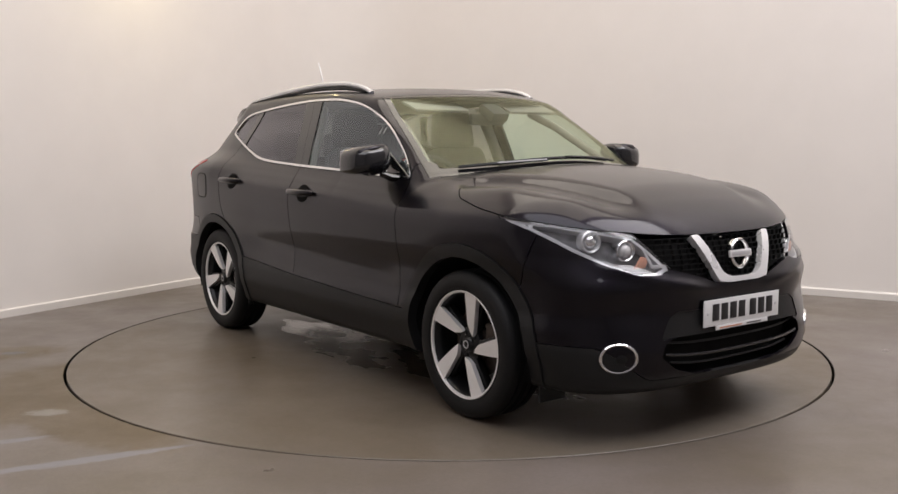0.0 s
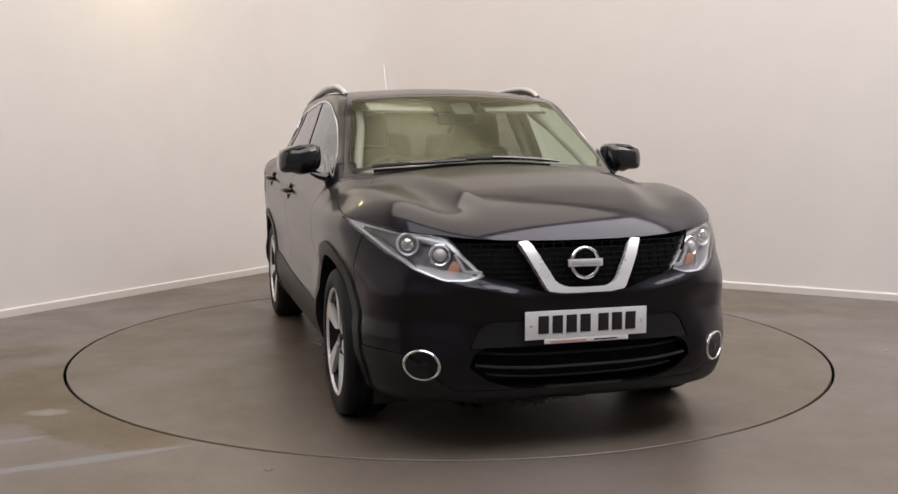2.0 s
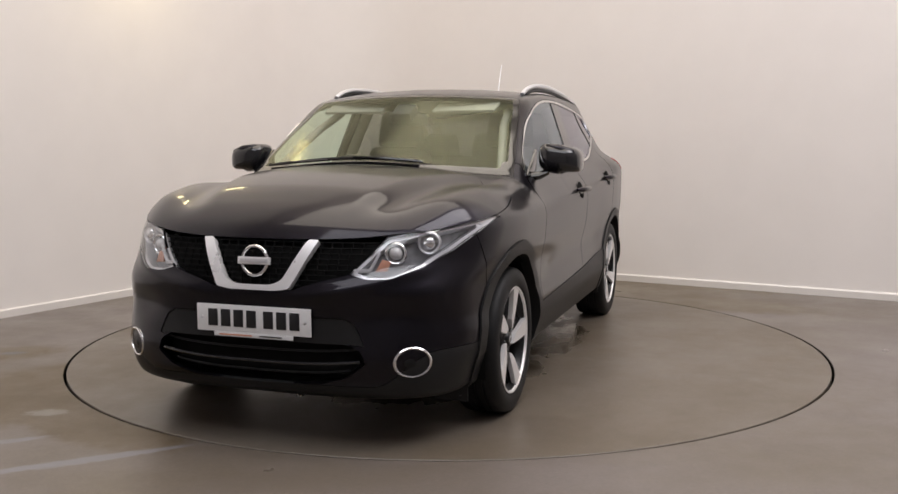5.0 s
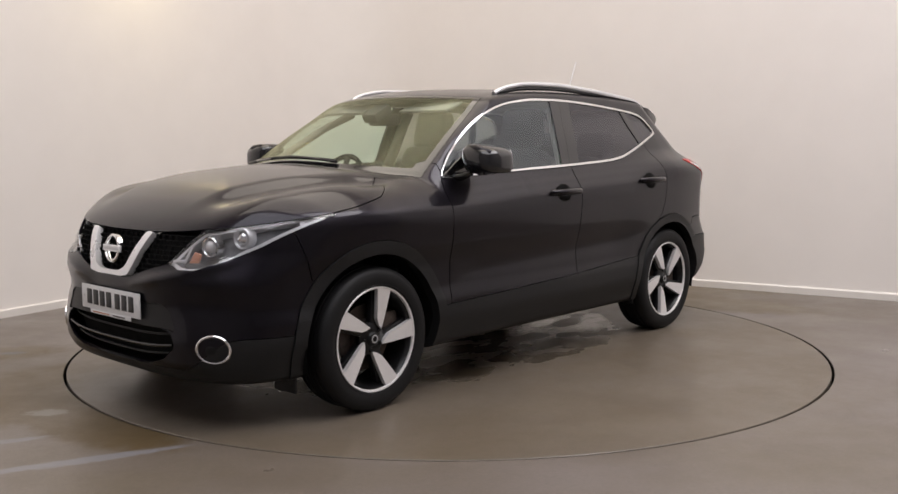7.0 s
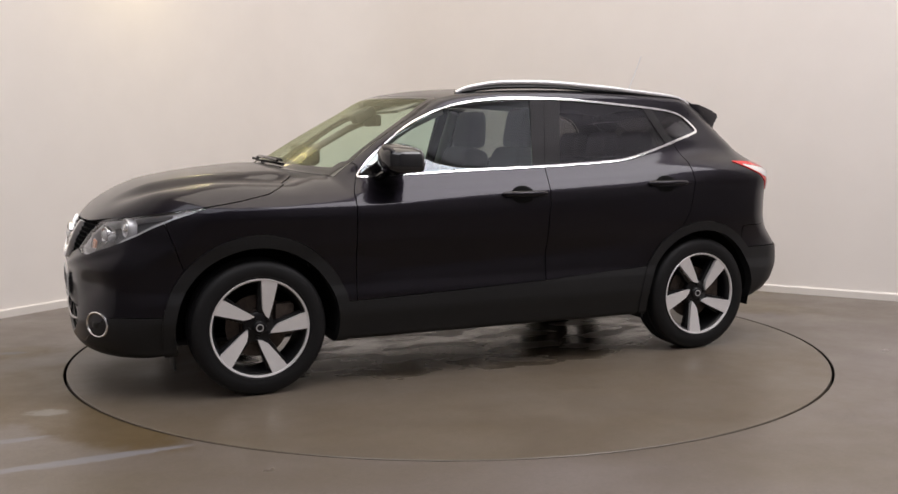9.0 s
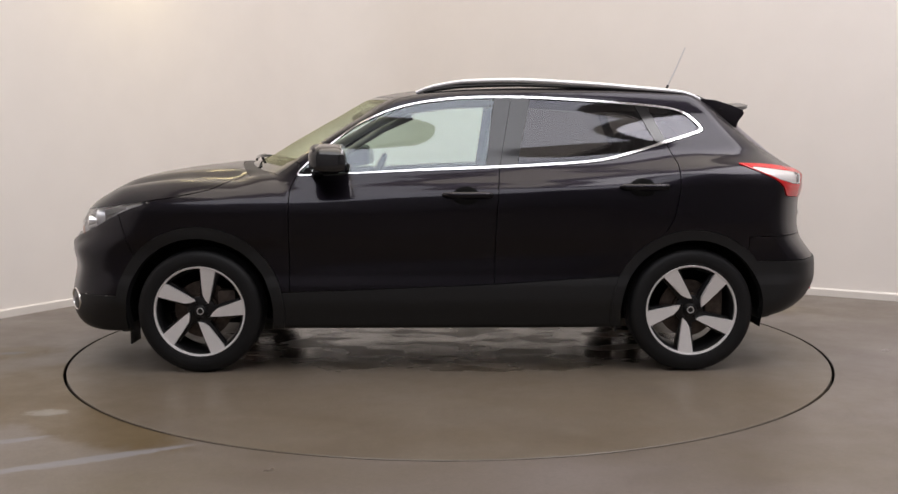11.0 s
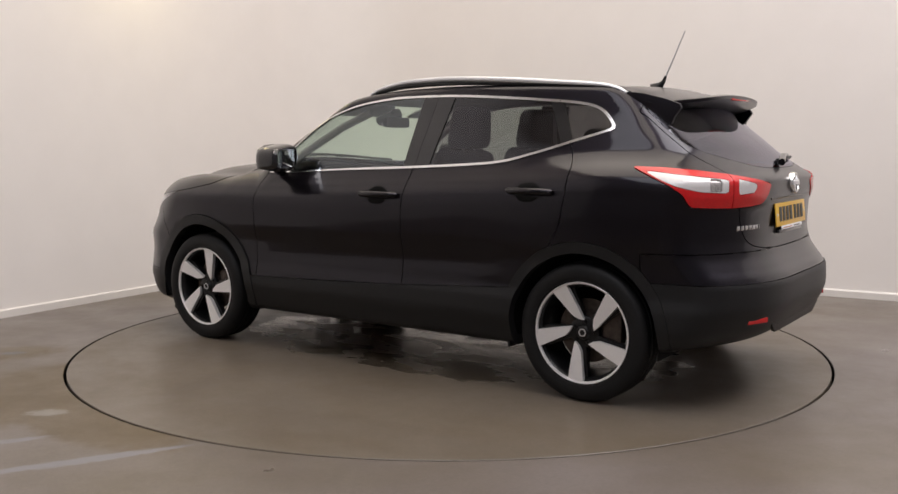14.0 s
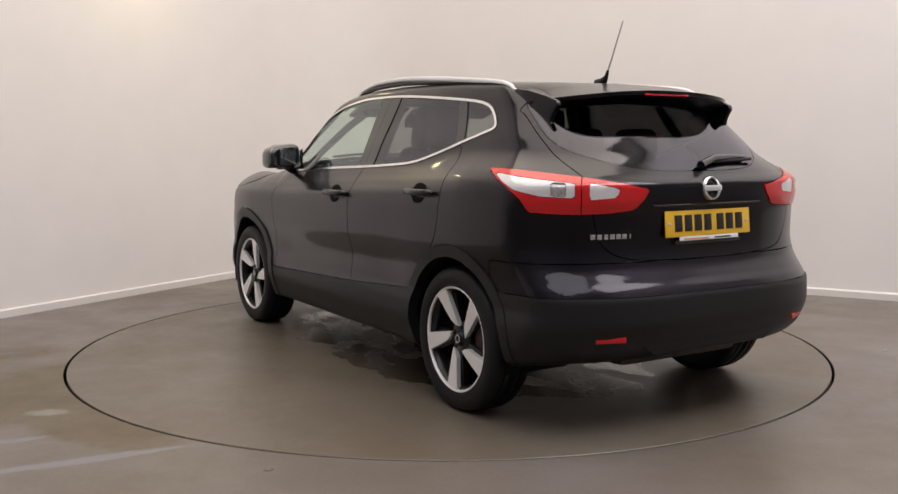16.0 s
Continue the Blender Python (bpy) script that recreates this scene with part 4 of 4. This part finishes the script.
part("wiper_blade", tube([(tail_x(abs(y), 1.145) - 0.012, y, 1.145 + 0.03 * abs(y)) for y in np.linspace(-0.02, -0.39, 9)], 0.008, 6), PLASTIC, wip)

# screen wipers, lying along the foot of the windscreen
for y0, y1 in ((0.30, -0.28), (-0.20, -0.60)):
    ys = np.linspace(y0, y1, 9)
    pts = [(0.0 + 1.105 - 0.46 * y * y * 0.9, y) for y in ys]
    wb = part("wiper", tube([(x, y, roof_z(x, abs(y)) + 0.016) for x, y in pts], 0.009, 6), PLASTIC, car, "black windscreen wiper")
    part("wiper_arm", tube([(x + 0.03 * (1 - k / 8), y + 0.03, roof_z(x + 0.03 * (1 - k / 8), abs(y)) + 0.026) for k, (x, y) in enumerate(pts[:6])], 0.008, 6), GLOSS, wb)

# roof rails
RAIL = curve([-1.42, -1.335, -1.243, -1.059, -0.75, -0.343, -0.122, 0.037, 0.10, 0.16], [1.47, 1.507, 1.520, 1.536, 1.560, 1.578, 1.573, 1.552, 1.537, 1.512])
for s in (1, -1):
    xs = np.linspace(-1.42, 0.16, 34)
    yy = lambda x: 0.598 - 0.016 * ((x + 0.55) / 0.8) ** 2
    rl = part("roof_rail", tube([(x, s * yy(x), float(RAIL(x)) - 0.004) for x in xs], [0.010 + 0.008 * math.sin(math.pi * (k + 1) / 35) ** 0.4 for k in range(34)], 12, flat=0.9), SATIN, car, "silver roof rail")
    part("rail_base", tube([(x, s * (yy(x) + 0.002), 0.5 * float(RAIL(x)) + 0.5 * roof_z(x, yy(x)) - 0.006) for x in np.linspace(-1.38, 0.12, 30)], 0.013, 8, flat=0.8), PLASTIC, rl)

# aerial
ae = part("aerial", tube([(-1.30, 0, roof_z(-1.30, 0) - 0.004), (-1.345, 0, roof_z(-1.345, 0) + 0.016), (-1.362, 0, 1.558), (-1.372, 0, 1.585)], [0.028, 0.018, 0.010, 0.006], 12), PLASTIC, car, "whip aerial on a black foot")
part("aerial_rod", tube([(-1.371, 0, 1.58), (-1.42, 0, 1.69), (-1.472, 0, 1.812)], [0.0048, 0.004, 0.0032], 8), SATIN, ae)

# fuel flap: a rounded square lid in the right rear wing
def fuel_flap():
    rim = []
    for k in range(40):
        a = 2 * math.pi * k / 40
        c, d = math.cos(a), math.sin(a)
        x = -1.515 + 0.075 * math.copysign(abs(c) ** 0.45, c)
        z = 0.955 + 0.080 * math.copysign(abs(d) ** 0.45, d)
        rim.append((x, -flank_y(x, z), z))
    seam = part("fuel_flap_seam", tube(rim + rim[:1], 0.0028, 6), PIT, car, "dark seam round the fuel flap")
    bm = bmesh.new()
    mid = bm.verts.new((-1.515, -flank_y(-1.515, 0.955) - 0.0022, 0.955))
    ring_v = []
    for k in (0.95, 0.5):
        ring_v.append([bm.verts.new((x2, -flank_y(x2, z2) - 0.0022, z2)) for x2, z2 in ((-1.515 + k * (x + 1.515), 0.955 + k * (z - 0.955)) for x, y, z in rim)])
    for i in range(40):
        j = (i + 1) % 40
        bm.faces.new((ring_v[0][i], ring_v[0][j], ring_v[1][j], ring_v[1][i]))
        bm.faces.new((ring_v[1][i], ring_v[1][j], mid))
    part("fuel_flap", bm, PAINT, seam)


fuel_flap()

# door handles, mirrors
for s in (1, -1):
    d_front = [o for o in car.children if o.name.split(".")[0] == "front_door" and (o.data.vertices[0].co.y > 0) == (s > 0)][0]
    d_rear = [o for o in car.children if o.name.split(".")[0] == "rear_door" and (o.data.vertices[0].co.y > 0) == (s > 0)][0]
    for dd, xa, xb, z in ((d_front, 0.013, -0.243, 0.957), (d_rear, -0.925, -1.175, 0.998)):
        xm = xa * 0.53 + xb * 0.47
        y = flank_y(xm, z)
        # almost flat disc; its near-black colour stands for the shade in the recess
        cup = lathe([(0.062, 0.0), (0.058, 0.0015), (0.04, 0.001), (0.0, 0.0)], 32, face_at((xm, s * (y - 0.001), z - 0.002), (0, s, 0.25)) @ Matrix.Diagonal((1.15, 1, 0.82, 1)))
        part("handle_shade", cup, PIT, dd, "near-black disc painting the shade of the handle recess")
        pts = [(x, s * (flank_y(x, z) + o), z + 0.004) for x, o in ((xa, 0.004), (xa - 0.025, 0.024), (xm, 0.034), (xb + 0.04, 0.03), (xb + 0.01, 0.022), (xb, 0.006))]
        part("door_handle", tube(pts, [0.010, 0.016, 0.017, 0.017, 0.016, 0.012], 12, flat=0.95), PAINT, dd)
    # mirror
    bm = bmesh.new()
    bmesh.ops.create_uvsphere(bm, u_segments=36, v_segments=20, radius=1)
    for v in bm.verts:
        c = v.co
        q = Vector([math.copysign(abs(t) ** 0.55, t) for t in c])
        x, y, z = q.x * (0.085 if q.x > 0 else 0.118), q.y * 0.108, q.z * 0.077
        z -= 0.016 * (y / 0.106)
        z *= 1 - 0.18 * max(0.0, x / 0.085) ** 2
        x = max(x, -0.10)
        x -= 0.03 * (y / 0.106) ** 2 * (1 if y > 0 else 0.3)
        z *= 1 - 0.22 * max(0, -q.z) * (q.y > 0)
        v.co = (0.632 + x, s * (0.914 + y), 1.147 + z)
    mir = part("door_mirror", bm, GLOSS, d_front, "gloss black door mirror")
    part("mirror_cap", tube([(0.64, s * 0.817, 1.205), (0.675, s * 0.862, 1.210), (0.685, s * 0.922, 1.202), (0.67, s * 0.982, 1.184), (0.63, s * 1.007, 1.158)], [0.012, 0.020, 0.022, 0.018, 0.01], 10), PAINT, mir)
    part("mirror_glass", prism([(-0.088, 0.052), (0.09, 0.048), (0.098, 0.02), (0.085, -0.048), (-0.07, -0.052), (-0.095, -0.01)], 0.004, Matrix.Translation((0.5305, s * 0.914, 1.150)) @ Matrix.Rotation(radians(90), 4, "Z") @ Matrix.Diagonal((s, 1, 1, 1)), 0.001), MIRROR, mir)
    part("mirror_arm", tube([(0.69, s * 0.775, 1.06), (0.68, s * 0.815, 1.065), (0.665, s * 0.86, 1.085)], [0.035, 0.03, 0.022], 12, flat=0.7), GLOSS, mir)
    part("sail_panel", prism([(0.79, 1.068), (0.60, 1.075), (0.60, 1.20)], 0.012, Matrix.Translation((0, s * 0.775, 0)) @ Matrix.Rotation(radians(0), 4, "X"), 0.003), GLOSS, mir)

# wheel wells and flaps
for x0 in (WHEEL_X, -WHEEL_X):
    for s in (1, -1):
        b2 = bmesh.new()
        rows = []
        R0 = 0.402 if x0 > 0 else 0.388
        for k in range(25):
            a = radians(-14 + 208 * k / 24)
            rows.append([b2.verts.new((x0 + r * math.cos(a), s * y, WHEEL_Z + r * math.sin(a))) for r, y in ((R0, 0.84), (R0, 0.5), (0.02, 0.5))])
        for A, B in zip(rows, rows[1:]):
            for j in (0, 1):
                b2.faces.new((A[j], A[j + 1], B[j + 1], B[j]))
        part("wheel_well", b2, PIT, car, "black wheel well liner")
    for s in (1, -1):
        xf = x0 + 0.40 if x0 > 0 else x0 + 0.405
        part("mud_flap", box(0.012, 0.15, 0.08 if x0 > 0 else 0.06, Matrix.Translation((xf, s * (0.69 if x0 > 0 else 0.77), 0.18 if x0 > 0 else 0.245)), 0.004), PLASTIC, car)


def make_wheel(phase):
    w = part("wheel", lathe([(0.236, 0.092), (0.226, 0.082), (0.218, 0.05), (0.212, -0.02), (0.215, -0.09), (0.235, -0.098)], 72), DARKALLOY, car, "black and machined alloy wheel with five blade spokes")
    prof = [(0.240, 0.086), (0.246, 0.100), (0.262, 0.1065), (0.285, 0.1085), (0.306, 0.106), (0.322, 0.098), (0.331, 0.086), (0.3345, 0.072), (0.336, 0.050),
            (0.3275, 0.048), (0.3275, 0.040), (0.336, 0.038), (0.336, 0.014), (0.3275, 0.012), (0.3275, 0.004), (0.336, 0.002)]
    prof = prof + [(r, -y) for r, y in prof[::-1]]
    ty = lathe(prof, 96)
    part("tyre", ty, RUBBER, w, "worn black rubber tyre", angle=30)
    part("sidewall_ring", lathe([(0.252, 0.104), (0.253, 0.1062), (0.256, 0.1066), (0.257, 0.105)], 72), RUBBER, w)
    part("rim_lip", lathe([(0.245, 0.092), (0.247, 0.098), (0.243, 0.1015), (0.236, 0.0995), (0.2335, 0.093), (0.2335, 0.086)], 72), ALLOY, w, "machined silver rim edge")
    for k in range(5):
        a = radians(phase + 72 * k)
        turn = Matrix.Rotation(-a + math.pi / 2, 4, "Y")
        dish = lambda z: 0.098 - 0.022 * max(0.0, 1 - z / 0.235) ** 1.2
        b2 = bmesh.new()
        out = [(0.020, 0.236), (-0.022, 0.2365), (-0.062, 0.228), (-0.054, 0.15), (-0.047, 0.092), (-0.040, 0.046), (-0.022, 0.062), (-0.004, 0.092), (0.006, 0.15)]
        A = [b2.verts.new((x, dish(z), z)) for x, z in out]
        B = [b2.verts.new((x, dish(z) - 0.022, z)) for x, z in out]
        b2.faces.new(A)
        b2.faces.new(B[::-1])
        for i in range(len(A)):
            j = (i + 1) % len(A)
            b2.faces.new((A[i], B[i], B[j], A[j]))
        bmesh.ops.transform(b2, matrix=turn, verts=b2.verts)
        part("spoke", b2, ALLOY, w, "machined silver blade spoke", angle=20)
        part("spoke_back", prism([(0.030, 0.225), (0.018, 0.12), (0.012, 0.05), (-0.035, 0.04), (-0.058, 0.12), (-0.080, 0.220), (-0.03, 0.232)], 0.036, turn @ Matrix.Translation((0, 0.046, 0)), 0.006), DARKALLOY, w)
        n = Matrix.Rotation(-a + math.pi / 2 + radians(30), 4, "Y") @ Matrix.Translation((0, 0.062, 0.054))
        part("wheel_nut", lathe([(0.011, -0.01), (0.011, 0.008), (0.008, 0.012), (0.0, 0.012)], 6, n), DARKALLOY, w)
    part("hub", lathe([(0.078, 0.04), (0.076, 0.060), (0.066, 0.066), (0.036, 0.068), (0.031, 0.080), (0.027, 0.083), (0.0, 0.084)], 40), DARKALLOY, w)
    part("hub_ring", lathe([(0.019, 0.0835), (0.0185, 0.0858), (0.0145, 0.0858), (0.014, 0.0835)], 32), SATIN, w)
    part("brake_disc", lathe([(0.155, 0.0), (0.155, 0.012), (0.09, 0.012), (0.085, 0.03), (0.0, 0.03)], 48), STEEL, w)
    part("brake_caliper", box(0.10, 0.07, 0.16, Matrix.Translation((-0.135, 0.012, 0.03)), 0.02), STEEL, w)
    return w


TRACK = 0.758
wf = make_wheel(97)
wr = make_wheel(55)
# left wheels look along +y; seen from the left, ahead is to the left, so the wheel is turned half round for the right
wf.matrix_basis = pose(WHEEL_X, TRACK, WHEEL_Z)
wr.matrix_basis = pose(-WHEEL_X, TRACK, WHEEL_Z)
copy_thing(wf, pose(WHEEL_X, -TRACK, WHEEL_Z, 0, 0, 180))
copy_thing(wr, pose(-WHEEL_X, -TRACK, WHEEL_Z, 0, 0, 180))

# ---- cabin ----
lining = [p for p in body if min(SKIN.V[i][2] for i in p) > 1.45]
panel("headlining", lining, LINER, car, "LR", offset=-0.035, inset=0, flange=0, label="pale grey headlining")
for s in "LR":
    for polys, nm in ((front_door, "door_card"), (rear_door, "door_card")):
        panel(nm, polys, TRIM, car, s, offset=-0.07, inset=0, flange=0, label="dark plastic door card")


def seat(x, y, wide, back_top, rest_top, lean):
    st = part("seat", box(0.52, wide, 0.20, Matrix.Translation((x + 0.10, y, 0.62)) @ Matrix.Rotation(radians(-6), 4, "Y"), 0.06, segs=4), FABRIC, car, "black cloth seat")
    h = back_top - 0.62
    b2 = box(0.17, wide * 0.98, h, Matrix.Translation((x - 0.20 - lean * h / 2, y, 0.62 + h / 2)) @ Matrix.Rotation(math.atan(-lean), 4, "Y"), 0.06, segs=4)
    for v in b2.verts:
        v.co.y = y + (v.co.y - y) * (1 - 0.25 * max(0, (v.co.z - 0.85) / (back_top - 0.85)) ** 2)
    part("backrest", b2, FABRIC, st)
    return st


def head_rest(st, x, y, z, w=0.25, h=0.17):
    pad = box(0.13, w, h, Matrix.Translation((x, y, z)), 0.055, segs=5)
    for v in pad.verts:
        k = (v.co.z - z) / h
        v.co.y = y + (v.co.y - y) * (1 - 0.22 * max(0.0, k + 0.2))
        v.co.x = x + (v.co.x - x) * (1 - 0.25 * max(0.0, k)) - 0.10 * k * h
    part("headrest", pad, FABRIC, st)
    for o in (-0.055, 0.055):
        part("headrest_post", tube([(x + 0.01, y + o, z - h / 2 + 0.02), (x + 0.02, y + o, z - h / 2 - 0.07)], 0.007, 8), SATIN, st)


for y in (0.37, -0.37):
    st = seat(0.02, y, 0.50, 1.21, 1.36, 0.30)
    head_rest(st, -0.375, y, 1.32, 0.30, 0.24)
bench = seat(-0.80, 0.0, 1.22, 1.14, 1.28, 0.32)
for y in (0.37, 0.0, -0.37):
    head_rest(bench, -1.175, y, 1.215, 0.26, 0.18)
dash = prism([(1.08, 1.035), (0.80, 1.045), (0.66, 1.03), (0.58, 0.98), (0.56, 0.84), (0.66, 0.66), (1.05, 0.60)], 1.42, Matrix(), 0.02)
part("dashboard", dash, TRIM, car, "dark plastic dashboard")
part("console", box(0.85, 0.22, 0.32, Matrix.Translation((0.25, 0, 0.62)), 0.04), TRIM, car)
tilt = Matrix.Translation((0.47, -0.37, 0.985)) @ Matrix.Rotation(radians(-24), 4, "Y") @ Matrix.Rotation(radians(90), 4, "Z")
sw = part("steering_wheel", lathe([(0.185 + 0.016 * math.cos(t), 0.016 * math.sin(t)) for t in (2 * math.pi * k / 12 for k in range(12))], 48, tilt, close=True), TRIM, car, "black steering wheel")
part("wheel_boss", box(0.15, 0.05, 0.12, tilt, 0.02), TRIM, sw)
for a in (0, 180, 270):
    part("wheel_spoke", box(0.14, 0.02, 0.035, tilt @ Matrix.Rotation(radians(a), 4, "Y") @ Matrix.Translation((0.12, 0, 0)), 0.006), TRIM, sw)
part("column", tube([(0.5, -0.37, 0.97), (0.68, -0.37, 0.90)], 0.05, 12), TRIM, car)
rm = part("cabin_mirror", box(0.035, 0.24, 0.065, Matrix.Translation((0.44, 0, 1.365)), 0.014), TRIM, car, "black cabin mirror")
part("sensor_pod", box(0.14, 0.12, 0.06, Matrix.Translation((0.50, 0, 1.40)) @ Matrix.Rotation(radians(28), 4, "Y"), 0.02), TRIM, car)
for s in (1, -1):
    part("sun_visor", box(0.15, 0.36, 0.018, Matrix.Translation((0.40, s * 0.33, 1.43)) @ Matrix.Rotation(radians(20), 4, "Y"), 0.008), LINER, car)
    part("pillar_trim", tube([(-0.30, s * 0.735, 1.08), (-0.33, s * 0.66, 1.28), (-0.36, s * 0.60, 1.44)], 0.035, 10), LINER, car)
    part("screen_pillar", tube([(0.88, s * 0.665, 1.03), (0.66, s * 0.61, 1.18), (0.42, s * 0.55, 1.325), (0.22, s * 0.52, 1.41)], 0.022, 10), LINER, car)
part("parcel_shelf", box(0.42, 1.15, 0.02, Matrix.Translation((-1.50, 0, 1.04)), 0.006), TRIM, car)
part("exhaust_box", box(0.22, 0.75, 0.13, Matrix.Translation((-1.75, -0.05, 0.30)), 0.05), STEEL, car)
part("engine_tray", box(0.9, 1.0, 0.03, Matrix.Translation((1.35, 0, 0.22)), 0.01), PLASTIC, car)


# ---- ceiling lamps over the studio ----
for a, b, la, lb, power, tint in LAMPS:
    lf = part("ceiling_lamp", box(la + 0.1, lb + 0.1, 0.06, Matrix.Translation(room(a, b, ROOM_H - 0.032)) @ Matrix.Rotation(TURN, 4, "Z"), 0.01), CEIL, None, smooth=False)
    tagged(lf, "white ceiling light panel over the studio", "ceiling light", "ceiling lights")


def motions():
    """Turntable and car turn together; the car stands a little off the middle."""
    rows = TURNS
    walk(turntable, [(t, pose(0, 0, 0, 0, 0, a)) for t, a in rows])
    walk(car, [(t, pose(0, 0, 0, 0, 0, a) @ Matrix.Translation((0.0225, -0.0787, 0))) for t, a in rows])


TURNS = [(0.0, -52.96), (0.5, -56.48), (1.0, -61.95), (1.5, -67.65), (2.0, -73.6), (2.5, -79.4), (3.0, -85.35), (3.5, -91.2), (4.0, -97.2), (4.5, -103.0), (5.0, -109.0),
         (6.5, -126.5), (7.5, -138.3), (8.0, -144.4), (8.5, -150.25), (9.0, -156.25), (10.2, -170.2), (11.5, -185.5), (12.0, -191.4), (12.5, -197.0), (13.0, -202.95), (13.5, -208.75),
         (14.0, -214.75), (14.5, -220.45), (15.0, -226.4), (15.5, -232.15), (16.0, -238.1)]
motions()
